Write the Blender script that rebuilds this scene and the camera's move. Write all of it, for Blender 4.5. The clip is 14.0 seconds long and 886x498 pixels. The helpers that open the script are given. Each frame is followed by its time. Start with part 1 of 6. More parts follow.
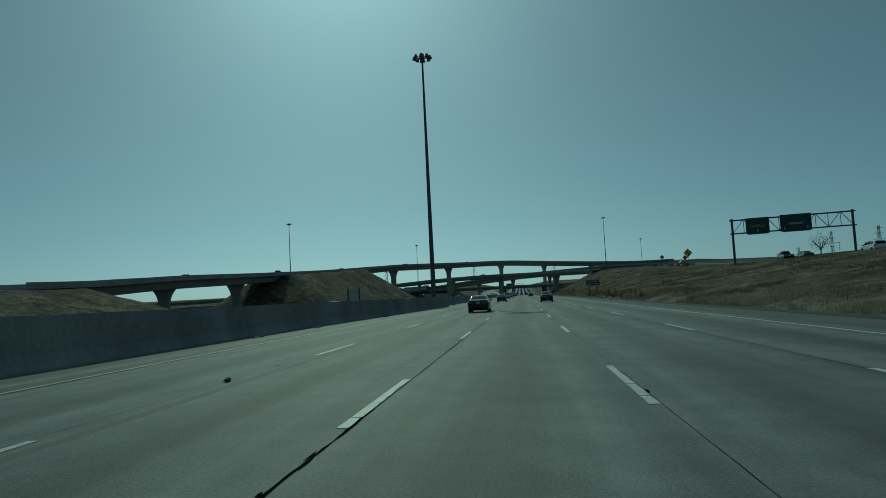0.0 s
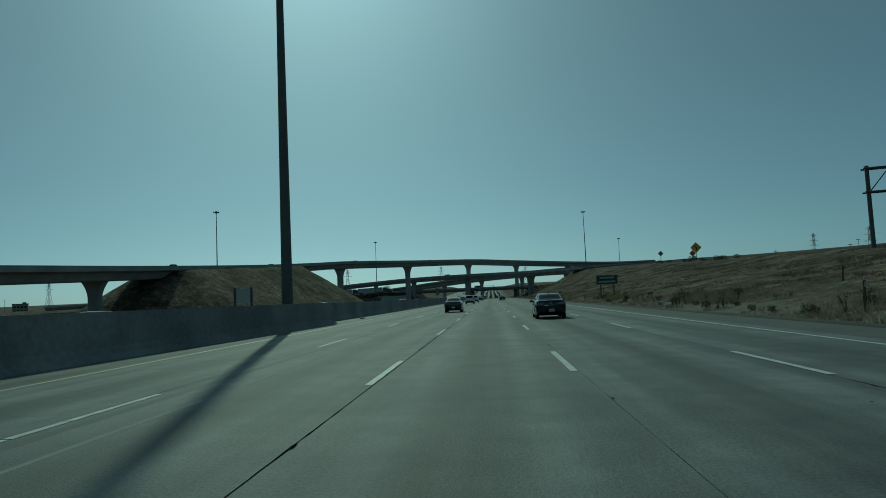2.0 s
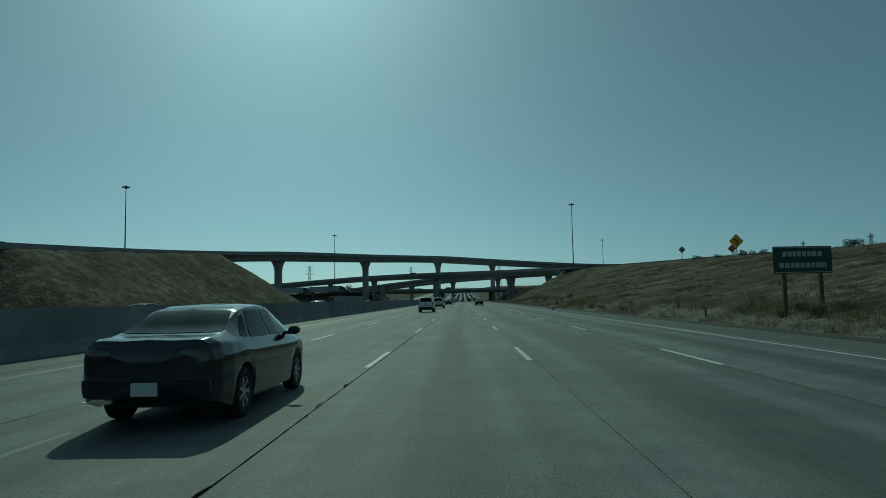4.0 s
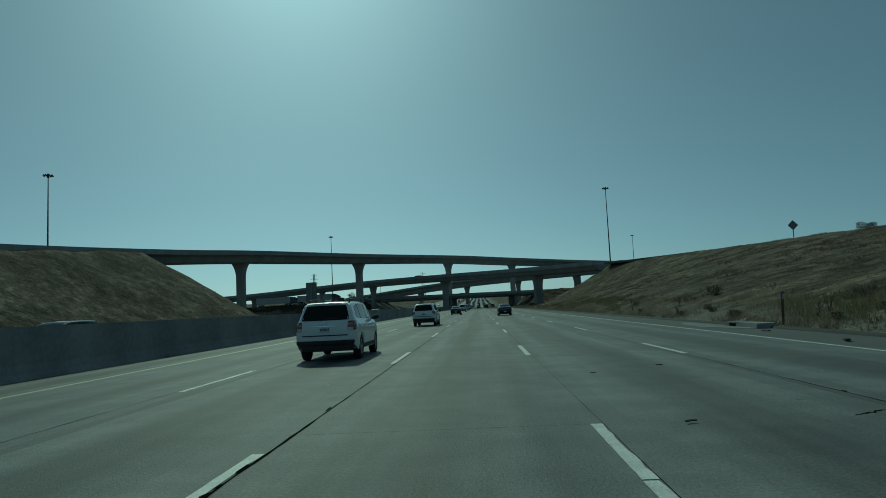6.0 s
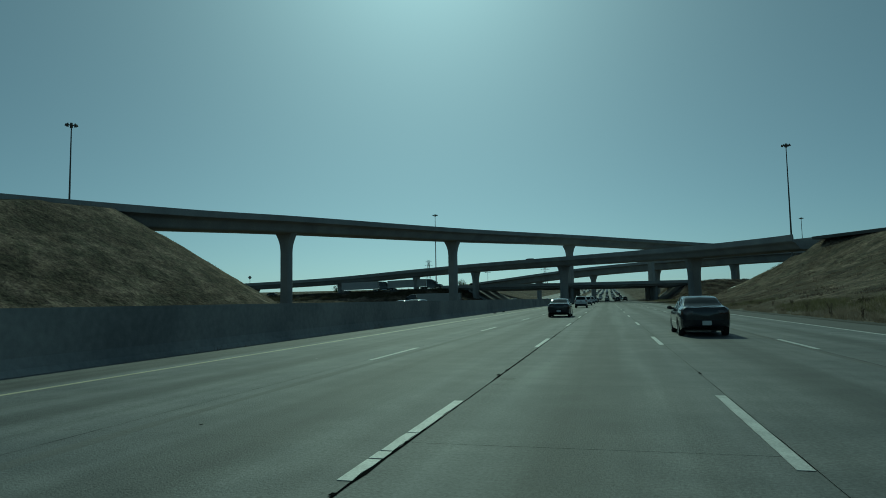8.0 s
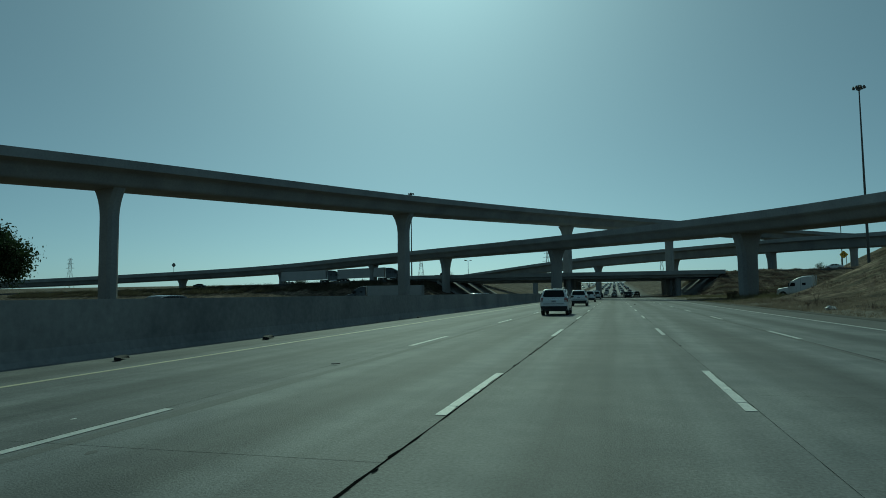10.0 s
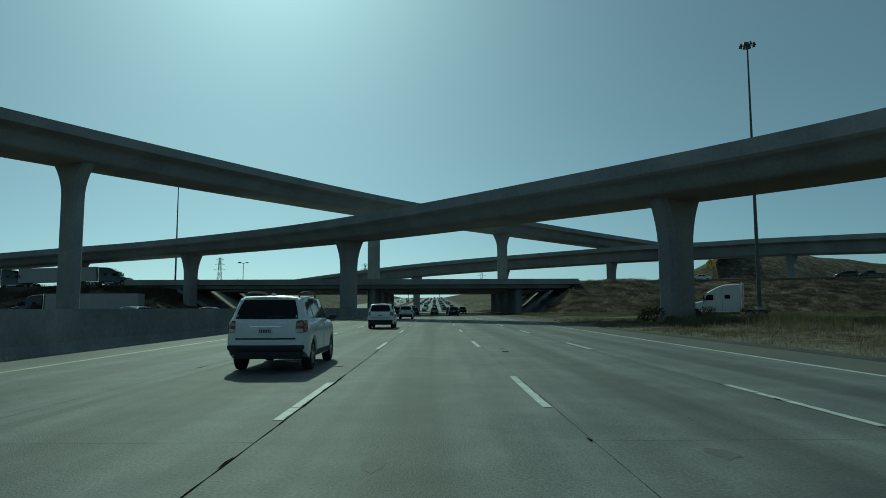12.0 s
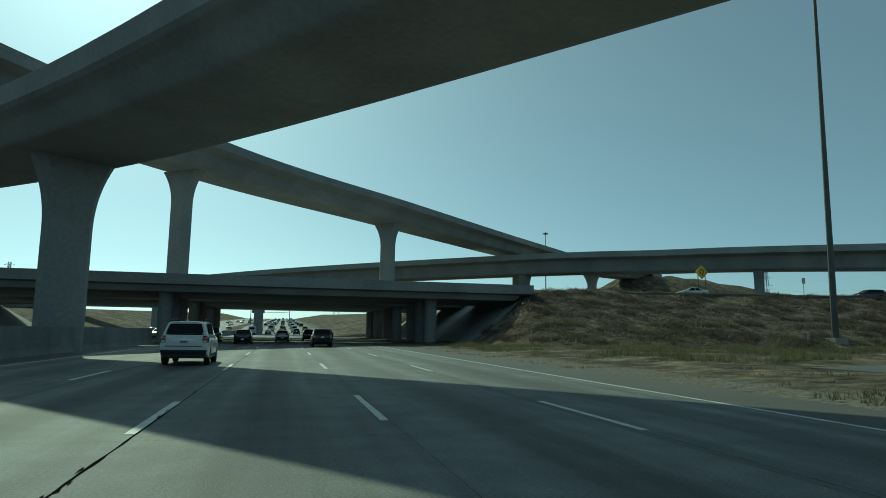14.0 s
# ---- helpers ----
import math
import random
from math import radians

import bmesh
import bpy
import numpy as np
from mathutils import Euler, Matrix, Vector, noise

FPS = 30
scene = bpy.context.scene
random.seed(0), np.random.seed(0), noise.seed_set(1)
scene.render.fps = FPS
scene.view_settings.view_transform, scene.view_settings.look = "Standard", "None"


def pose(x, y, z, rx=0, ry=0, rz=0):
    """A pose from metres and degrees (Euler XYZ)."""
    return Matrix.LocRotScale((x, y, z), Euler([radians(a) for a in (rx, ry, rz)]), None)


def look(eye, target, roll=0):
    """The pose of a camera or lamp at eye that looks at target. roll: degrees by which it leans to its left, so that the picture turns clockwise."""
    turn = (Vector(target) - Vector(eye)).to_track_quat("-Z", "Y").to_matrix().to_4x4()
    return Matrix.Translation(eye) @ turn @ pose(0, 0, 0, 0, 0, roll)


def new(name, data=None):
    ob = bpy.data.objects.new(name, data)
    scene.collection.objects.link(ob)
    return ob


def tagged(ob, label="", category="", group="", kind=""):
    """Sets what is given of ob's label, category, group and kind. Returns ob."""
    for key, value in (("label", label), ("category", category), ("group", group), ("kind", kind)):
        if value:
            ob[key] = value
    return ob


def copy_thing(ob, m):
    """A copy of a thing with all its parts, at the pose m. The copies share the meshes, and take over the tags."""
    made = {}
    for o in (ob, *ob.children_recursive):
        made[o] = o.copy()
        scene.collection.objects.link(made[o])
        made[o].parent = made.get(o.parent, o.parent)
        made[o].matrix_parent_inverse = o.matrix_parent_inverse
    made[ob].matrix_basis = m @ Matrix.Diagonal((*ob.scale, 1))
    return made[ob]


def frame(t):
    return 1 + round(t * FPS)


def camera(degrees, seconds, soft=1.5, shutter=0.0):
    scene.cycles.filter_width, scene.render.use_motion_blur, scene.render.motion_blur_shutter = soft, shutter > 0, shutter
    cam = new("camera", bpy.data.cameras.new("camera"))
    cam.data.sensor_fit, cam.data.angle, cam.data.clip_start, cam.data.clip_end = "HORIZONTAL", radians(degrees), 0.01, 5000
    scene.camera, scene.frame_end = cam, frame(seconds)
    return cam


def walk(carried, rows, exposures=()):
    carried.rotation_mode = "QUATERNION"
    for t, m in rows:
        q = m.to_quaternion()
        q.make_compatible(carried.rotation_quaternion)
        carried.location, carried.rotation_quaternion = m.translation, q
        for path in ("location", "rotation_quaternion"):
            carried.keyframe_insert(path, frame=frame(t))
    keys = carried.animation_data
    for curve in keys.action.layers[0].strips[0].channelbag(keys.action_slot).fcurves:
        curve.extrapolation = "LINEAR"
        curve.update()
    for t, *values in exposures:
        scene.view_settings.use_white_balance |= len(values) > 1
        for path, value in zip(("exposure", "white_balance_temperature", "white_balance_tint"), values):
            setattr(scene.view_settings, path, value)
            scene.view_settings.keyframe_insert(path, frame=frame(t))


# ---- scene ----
# camera and drive: seconds, x, y, z, pitch, roll, yaw
cam = camera(68.89, 14.0, 0.9)
PATH = [
    (0, 0.29, -8.72, 1.437, 4.25, -2.89, 6.73),
    (0.5, 0.30, 5.08, 1.438, 4.40, -1.52, 5.05),
    (1, 0.35, 18.77, 1.438, 4.65, -1.15, 3.89),
    (1.5, 0.39, 32.29, 1.449, 4.58, -2.57, 3.35),
    (2, 0.37, 45.89, 1.453, 4.34, -2.54, 4.07),
    (2.5, 0.27, 59.71, 1.457, 4.10, -1.38, 1.19),
    (3, 0.21, 73.58, 1.460, 4.09, -0.43, 1.18),
    (5.5, 0.53, 143.22, 1.452, 5.11, -2.65, 2.75),
    (6, 0.55, 157.04, 1.442, 5.11, -2.75, 2.98),
    (6.5, 0.48, 171.03, 1.450, 5.20, -2.96, 5.88),
    (7, 0.42, 185.12, 1.450, 4.95, -1.51, 8.97),
    (7.5, 0.34, 199.22, 1.445, 4.81, -1.39, 13.54),
    (10, 0.26, 269.03, 1.466, 4.02, -0.68, 14.82),
    (10.5, 0.26, 283.55, 1.454, 4.11, -0.06, 11.17),
    (11, 0.22, 298.01, 1.457, 4.39, 0.42, 6.47),
    (11.5, 0.17, 312.37, 1.449, 4.85, 0.29, 2.94),
    (12, 0.20, 326.74, 1.442, 5.21, -0.20, -0.74),
    (12.5, 0.18, 341.18, 1.450, 5.69, 0.71, -3.82),
    (13, 0.17, 355.35, 1.453, 6.35, -0.05, -9.30),
    (13.5, 0.13, 369.58, 1.455, 6.90, 0.10, -12.23),
    (14, 0.14, 384.03, 1.444, 7.37, 0.85, -13.72),
]
walk(cam, [(t, pose(x, y, z, 0, 0, w) @ pose(0, 0, 0, 90 + p) @ pose(0, 0, 0, 0, 0, r)) for t, x, y, z, p, r, w in PATH], [(0.0, -0.95, 6600, -45), (3.0, -0.86, 6600, -45), (7.5, -0.8, 6600, -45), (10.0, -0.65, 6650, -43), (11.0, -0.57, 6700, -41), (12.5, -0.28, 6750, -40), (13.4, 0.04, 7050, -39), (14.0, 0.14, 7400, -39)])

# ---- light: afternoon sun ahead and a little left of the road, hazy sky ----
SUN_ELEV, SUN_LEFT = 37.2, 15.4
sky_world = bpy.data.worlds.new("sky")
scene.world = sky_world
sky_world.use_nodes = True
wn = sky_world.node_tree
sky = wn.nodes.new("ShaderNodeTexSky")
sky.sky_type, sky.sun_disc = "NISHITA", False
sky.sun_elevation, sky.sun_rotation = radians(SUN_ELEV), radians(-SUN_LEFT)
sky.air_density, sky.dust_density, sky.ozone_density, sky.altitude = 0.6, 1.1, 8.0, 0
# thin even haze: takes the blue out of the clear part and levels the sky a little
grey, level, haze, veil = (wn.nodes.new(k) for k in ("ShaderNodeRGBToBW", "ShaderNodeMath", "ShaderNodeMix", "ShaderNodeMix"))
wn.links.new(sky.outputs[0], grey.inputs[0])
level.operation, level.inputs[1].default_value, level.inputs[2].default_value = "MULTIPLY_ADD", 0.78, 1.35
wn.links.new(grey.outputs[0], level.inputs[0])
haze.data_type, haze.blend_type, haze.inputs[0].default_value = "RGBA", "MULTIPLY", 1.0
haze.inputs[7].default_value = (0.80, 1.0, 1.47, 1)
wn.links.new(level.outputs[0], haze.inputs[6])
veil.data_type, veil.inputs[0].default_value = "RGBA", 0.55
wn.links.new(sky.outputs[0], veil.inputs[6])
wn.links.new(haze.outputs[2], veil.inputs[7])
wn.links.new(veil.outputs[2], wn.nodes["Background"].inputs[0])
wn.nodes["Background"].inputs[1].default_value = 0.095
sun = new("sun", bpy.data.lights.new("sun", "SUN"))
sun.data.energy, sun.data.angle, sun.data.color = 1.8, radians(0.6), (1.0, 0.988, 0.978)
_e, _a = radians(SUN_ELEV), radians(SUN_LEFT)
sun_way = Vector((-math.sin(_a) * math.cos(_e), math.cos(_a) * math.cos(_e), math.sin(_e)))
sun.matrix_world = look(sun_way * 300, (0, 0, 0))


# ---- materials ----
def material(name, base, rough=0.6, metal=0.0, dark=0.75, light=1.15, big=0.5, small=12.0, bump=0.15, bump_scale=40.0, streak=None, spec=0.5, coat=0.0, rnd=0.0, spread=0.2):
    m = bpy.data.materials.new(name)
    m.use_nodes = True
    nt = m.node_tree
    N, L = nt.nodes, nt.links
    bs = N["Principled BSDF"]
    geo = N.new("ShaderNodeTexCoord")
    src = geo.outputs["Object"]
    if streak:
        mp = N.new("ShaderNodeMapping")
        mp.inputs["Scale"].default_value = streak
        L.new(src, mp.inputs[0])
        src = mp.outputs[0]
    n1, n2 = N.new("ShaderNodeTexNoise"), N.new("ShaderNodeTexNoise")
    n1.inputs["Scale"].default_value, n1.inputs["Detail"].default_value = big, 6
    n2.inputs["Scale"].default_value, n2.inputs["Detail"].default_value = small, 4
    L.new(src, n1.inputs[0])
    L.new(geo.outputs["Object"], n2.inputs[0])
    mix = N.new("ShaderNodeMath")
    mix.operation = "MULTIPLY_ADD"
    mix.inputs[1].default_value = 0.45
    L.new(n2.outputs[0], mix.inputs[0])
    half = N.new("ShaderNodeMath")
    half.operation = "MULTIPLY"
    half.inputs[1].default_value = 0.55
    L.new(n1.outputs[0], half.inputs[0])
    L.new(half.outputs[0], mix.inputs[2])
    rmp = N.new("ShaderNodeValToRGB")
    rmp.color_ramp.elements[0].position, rmp.color_ramp.elements[1].position = 0.5 - spread, 0.5 + spread
    rmp.color_ramp.elements[0].color = (*[c * dark for c in base], 1)
    rmp.color_ramp.elements[1].color = (*[min(1, c * light) for c in base], 1)
    L.new(mix.outputs[0], rmp.inputs[0])
    col = rmp.outputs[0]
    if rnd:
        oi = N.new("ShaderNodeObjectInfo")
        hs = N.new("ShaderNodeHueSaturation")
        mr = N.new("ShaderNodeMapRange")
        mr.inputs[3].default_value, mr.inputs[4].default_value = 1 - rnd, 1 + rnd
        L.new(oi.outputs["Random"], mr.inputs[0])
        L.new(mr.outputs[0], hs.inputs["Value"])
        L.new(col, hs.inputs["Color"])
        col = hs.outputs[0]
    L.new(col, bs.inputs["Base Color"])
    bs.inputs["Roughness"].default_value, bs.inputs["Metallic"].default_value = rough, metal
    bs.inputs["Specular IOR Level"].default_value = spec
    bs.inputs["Coat Weight"].default_value, bs.inputs["Coat Roughness"].default_value = coat, 0.05
    if bump:
        n3, b = N.new("ShaderNodeTexNoise"), N.new("ShaderNodeBump")
        n3.inputs["Scale"].default_value, n3.inputs["Detail"].default_value = bump_scale, 3
        L.new(geo.outputs["Object"], n3.inputs[0])
        b.inputs["Strength"].default_value, b.inputs["Distance"].default_value = bump, 0.02
        L.new(n3.outputs[0], b.inputs["Height"])
        L.new(b.outputs[0], bs.inputs["Normal"])
    return m


def road_material():
    """Worn concrete with a darker oily band along the middle of each lane."""
    m = material("road concrete", (0.167, 0.172, 0.177), 0.72, dark=0.62, light=1.35, big=0.9, small=26, streak=(1.6, 0.05, 1), bump=0.4, bump_scale=45, spread=0.12)
    N, L = m.node_tree.nodes, m.node_tree.links
    bs = N["Principled BSDF"]
    old = bs.inputs["Base Color"].links[0].from_socket
    tc, sp = N.new("ShaderNodeTexCoord"), N.new("ShaderNodeSeparateXYZ")
    L.new(tc.outputs["Object"], sp.inputs[0])
    add, frac, ping, ramp = N.new("ShaderNodeMath"), N.new("ShaderNodeMath"), N.new("ShaderNodeMath"), N.new("ShaderNodeValToRGB")
    add.operation, add.inputs[1].default_value = "MULTIPLY_ADD", 1 / 3.69
    add.inputs[2].default_value = 10.5
    L.new(sp.outputs[0], add.inputs[0])
    frac.operation = "FRACT"
    L.new(add.outputs[0], frac.inputs[0])
    ns, mp = N.new("ShaderNodeTexNoise"), N.new("ShaderNodeMapping")
    mp.inputs["Scale"].default_value = (0.8, 0.05, 1)
    L.new(tc.outputs["Object"], mp.inputs[0])
    L.new(mp.outputs[0], ns.inputs[0])
    ns.inputs["Scale"].default_value = 1.0
    ping.operation, ping.inputs[1].default_value = "MULTIPLY_ADD", 0.22
    L.new(ns.outputs[0], ping.inputs[0])
    L.new(frac.outputs[0], ping.inputs[2])
    e = ramp.color_ramp.elements
    e[0].position, e[0].color = 0.08, (0.92, 0.92, 0.92, 1)
    e[1].position, e[1].color = 1.0, (0.92, 0.92, 0.92, 1)
    for p, v in ((0.28, 1.06), (0.42, 0.88), (0.52, 0.6), (0.66, 0.56), (0.76, 0.85), (0.86, 1.08)):
        q = e.new(p)
        q.color = (v, v, v * 0.98, 1)
    L.new(ping.outputs[0], ramp.inputs[0])
    mul = N.new("ShaderNodeMix")
    mul.data_type, mul.blend_type = "RGBA", "MULTIPLY"
    mul.inputs[0].default_value = 1.0
    L.new(old, mul.inputs[6])
    L.new(ramp.outputs[0], mul.inputs[7])
    L.new(mul.outputs[2], bs.inputs["Base Color"])
    return m


ROAD = road_material()
SHOULDER = material("shoulder asphalt", (0.115, 0.113, 0.108), 0.85, dark=0.7, light=1.2, big=0.3, small=14, bump=0.3, bump_scale=70)
CRACK = material("open joint", (0.012, 0.012, 0.012), 1.0, big=0.8, small=20, bump=0.0, spec=0.0)
PAINT_W = material("white lane paint", (0.8, 0.8, 0.77), 0.6, dark=0.5, light=1.12, big=2.2, small=30, bump=0.2, rnd=0.12)
PAINT_Y = material("yellow lane paint", (0.66, 0.6, 0.42), 0.6, dark=0.6, light=1.1, big=0.7, small=20, bump=0.2)
CONCRETE = material("bridge concrete", (0.352, 0.355, 0.352), 0.85, dark=0.72, light=1.12, big=0.18, small=3.5, streak=(1, 1, 0.35), bump=0.2, bump_scale=18)
BARRIER = material("barrier concrete", (0.3, 0.303, 0.302), 0.9, dark=0.65, light=1.15, big=0.35, small=5, streak=(1, 0.5, 0.25), bump=0.2, bump_scale=22)
# darker copy of BARRIER: the ramp barrier's shaded side is put into the colour
SHADED_WALL = material("shaded barrier concrete", (0.13, 0.125, 0.115), 0.9, dark=0.6, light=1.2, big=0.35, small=5, streak=(1, 0.5, 0.25), bump=0.2, bump_scale=22)
GRASS = material("dry grass ground", (0.19, 0.158, 0.129), 0.95, dark=0.4, light=1.5, big=0.5, small=3.2, bump=1.0, bump_scale=1.7, spec=0.1, spread=0.13)


def patchy(m, scale, lo, hi):
    """Broad uneven patches of sparser and denser growth."""
    N, L = m.node_tree.nodes, m.node_tree.links
    bs = N["Principled BSDF"]
    was = bs.inputs["Base Color"].links[0].from_socket
    tc, ns, rp, mul = N.new("ShaderNodeTexCoord"), N.new("ShaderNodeTexNoise"), N.new("ShaderNodeValToRGB"), N.new("ShaderNodeMix")
    ns.inputs["Scale"].default_value, ns.inputs["Detail"].default_value = scale, 8
    L.new(tc.outputs["Object"], ns.inputs[0])
    L.new(ns.outputs[0], rp.inputs[0])
    rp.color_ramp.elements[0].position, rp.color_ramp.elements[1].position = 0.38, 0.62
    rp.color_ramp.elements[0].color, rp.color_ramp.elements[1].color = (*lo, 1), (*hi, 1)
    mul.data_type, mul.blend_type = "RGBA", "MULTIPLY"
    mul.inputs[0].default_value = 1.0
    L.new(was, mul.inputs[6])
    L.new(rp.outputs[0], mul.inputs[7])
    L.new(mul.outputs[2], bs.inputs["Base Color"])


for nd in GRASS.node_tree.nodes:
    if nd.type == "BUMP":
        nd.inputs["Distance"].default_value = 0.22
patchy(GRASS, 0.11, (0.62, 0.6, 0.56), (1.12, 1.1, 1.05))
patchy(GRASS, 0.42, (0.62, 0.68, 0.62), (1.2, 1.16, 1.12))
patchy(GRASS, 1.3, (0.6, 0.57, 0.6), (1.15, 1.14, 1.1))


def gravel_edge(m):
    """A strip of pale trodden gravel along the outer shoulder, with a ragged edge."""
    N, L = m.node_tree.nodes, m.node_tree.links
    bs = N["Principled BSDF"]
    was = bs.inputs["Base Color"].links[0].from_socket
    tc, sp, ns = N.new("ShaderNodeTexCoord"), N.new("ShaderNodeSeparateXYZ"), N.new("ShaderNodeTexNoise")
    ns.inputs["Scale"].default_value, ns.inputs["Detail"].default_value = 0.55, 8
    L.new(tc.outputs["Object"], sp.inputs[0])
    L.new(tc.outputs["Object"], ns.inputs[0])
    wob, off, rng = N.new("ShaderNodeMath"), N.new("ShaderNodeMath"), N.new("ShaderNodeMapRange")
    wob.operation, wob.inputs[1].default_value = "MULTIPLY_ADD", 5.0
    L.new(ns.outputs[0], wob.inputs[0])
    L.new(sp.outputs[0], wob.inputs[2])
    off.operation, off.inputs[1].default_value = "SUBTRACT", 15.4
    L.new(wob.outputs[0], off.inputs[0])
    ab = N.new("ShaderNodeMath")
    ab.operation = "ABSOLUTE"
    L.new(off.outputs[0], ab.inputs[0])
    rng.inputs[1].default_value, rng.inputs[2].default_value = 2.3, 1.1
    rng.inputs[3].default_value, rng.inputs[4].default_value = 0.0, 1.0
    L.new(ab.outputs[0], rng.inputs[0])
    grit, rp, mx = N.new("ShaderNodeTexNoise"), N.new("ShaderNodeValToRGB"), N.new("ShaderNodeMix")
    grit.inputs["Scale"].default_value, grit.inputs["Detail"].default_value = 7.0, 6
    L.new(tc.outputs["Object"], grit.inputs[0])
    rp.color_ramp.elements[0].position, rp.color_ramp.elements[1].position = 0.35, 0.65
    rp.color_ramp.elements[0].color, rp.color_ramp.elements[1].color = (0.13, 0.118, 0.1, 1), (0.25, 0.225, 0.19, 1)
    L.new(grit.outputs[0], rp.inputs[0])
    mx.data_type = "RGBA"
    L.new(rng.outputs[0], mx.inputs[0])
    L.new(was, mx.inputs[6])
    L.new(rp.outputs[0], mx.inputs[7])
    L.new(mx.outputs[2], bs.inputs["Base Color"])


gravel_edge(GRASS)
patchy(BARRIER, 0.3, (0.72, 0.73, 0.74), (1.05, 1.04, 1.02))
patchy(CONCRETE, 0.22, (0.86, 0.86, 0.87), (1.04, 1.03, 1.02))
patchy(ROAD, 0.35, (0.8, 0.81, 0.82), (1.07, 1.06, 1.04))
patchy(ROAD, 1.4, (0.88, 0.88, 0.89), (1.05, 1.05, 1.04))
STEEL = material("galvanized steel", (0.30, 0.30, 0.30), 0.5, 0.7, dark=0.8, light=1.1, big=0.6, small=9, bump=0.05)
DARK_STEEL = material("weathered steel", (0.12, 0.12, 0.115), 0.6, 0.4, big=0.6, small=9, bump=0.05)


def thin_leaf(m, share):
    """Let light pass through thin blades and leaves."""
    N, L = m.node_tree.nodes, m.node_tree.links
    bs, out = N["Principled BSDF"], N["Material Output"]
    tr, mx = N.new("ShaderNodeBsdfTranslucent"), N.new("ShaderNodeMixShader")
    L.new(bs.inputs["Base Color"].links[0].from_socket, tr.inputs[0])
    mx.inputs[0].default_value = share
    L.new(bs.outputs[0], mx.inputs[1])
    L.new(tr.outputs[0], mx.inputs[2])
    L.new(mx.outputs[0], out.inputs[0])


# ---- mesh helpers ----
def finish(name, bm, mat, parent=None, label="", smooth=False):
    me = bpy.data.meshes.new(name)
    bm.to_mesh(me)
    bm.free()
    for m in mat if isinstance(mat, (list, tuple)) else (mat,):
        me.materials.append(m)
    if smooth:
        for p in me.polygons:
            p.use_smooth = True
    ob = new(name, me)
    if parent is not None:
        ob.parent = parent
    if label:
        ob["label"] = label
    return ob


part = finish


def empty(name, m=None):
    ob = new(name)
    ob.empty_display_size = 0.2
    if m is not None:
        ob.matrix_world = m
    return ob


def box(bm, x0, x1, y0, y1, z0, z1, bevel=0.0, m=None):
    r = bmesh.ops.create_cube(bm, size=1)
    vs = r["verts"]
    for v in vs:
        v.co = Vector(((x0 + x1) / 2 + v.co.x * (x1 - x0), (y0 + y1) / 2 + v.co.y * (y1 - y0), (z0 + z1) / 2 + v.co.z * (z1 - z0)))
        if m is not None:
            v.co = m @ v.co
    if bevel:
        es = list({e for v in vs for e in v.link_edges})
        bmesh.ops.bevel(bm, geom=es, offset=bevel, segments=2, affect="EDGES")
    return vs


def tube(bm, a, b, r0, r1=None, n=10, caps=True):
    a, b = Vector(a), Vector(b)
    r1 = r0 if r1 is None else r1
    q = (b - a).to_track_quat("Z", "Y")
    rings = []
    for p, r in ((a, r0), (b, r1)):
        rings.append([bm.verts.new(p + q @ Vector((r * math.cos(2 * math.pi * i / n), r * math.sin(2 * math.pi * i / n), 0))) for i in range(n)])
    for i in range(n):
        bm.faces.new((rings[0][i], rings[0][(i + 1) % n], rings[1][(i + 1) % n], rings[1][i]))
    if caps:
        bm.faces.new(rings[0][::-1])
        bm.faces.new(rings[1])


def loft(bm, rings, closed=True, caps=True):
    vr = [[bm.verts.new(p) for p in r] for r in rings]
    n = len(vr[0])
    for a, b in zip(vr, vr[1:]):
        for i in range(n if closed else n - 1):
            j = (i + 1) % n
            try:
                bm.faces.new((a[i], a[j], b[j], b[i]))
            except ValueError:
                pass
    if caps and closed:
        bm.faces.new(vr[0][::-1])
        bm.faces.new(vr[-1])
    bmesh.ops.recalc_face_normals(bm, faces=bm.faces[:])
    return vr


def smooth_by_angle(ob, degrees):
    """Round shading with creases kept sharp."""
    bm = bmesh.new()
    bm.from_mesh(ob.data)
    for e in bm.edges:
        e.smooth = len(e.link_faces) != 2 or e.calc_face_angle(0) < radians(degrees)
    for f in bm.faces:
        f.smooth = True
    bm.to_mesh(ob.data)
    bm.free()
    return ob


def curve_points(pts, step):
    """Smooth points with headings along a plan line of (x, y, z)."""
    P = [Vector(p) for p in pts]
    P = [P[0] * 2 - P[1]] + P + [P[-1] * 2 - P[-2]]
    out = []
    for i in range(1, len(P) - 2):
        a, b, c, d = P[i - 1], P[i], P[i + 1], P[i + 2]
        n = max(2, int((c - b).length / step))
        for k in range(n):
            t = k / n
            out.append(0.5 * (2 * b + (c - a) * t + (2 * a - 5 * b + 4 * c - d) * t * t + (3 * b - a - 3 * c + d) * t ** 3))
    out.append(P[-2])
    return out


def sweep(bm, pts, profile, caps=True):
    """Sweep a closed profile of (across, up) along points; across is to the right of the way."""
    rings = []
    for i, p in enumerate(pts):
        d = pts[min(i + 1, len(pts) - 1)] - pts[max(i - 1, 0)]
        side = Vector((d.y, -d.x, 0)).normalized()
        rings.append([p + side * u + Vector((0, 0, w)) for u, w in profile])
    loft(bm, rings, True, caps)


def lerp(v, xs, ys):
    return float(np.interp(v, xs, ys))


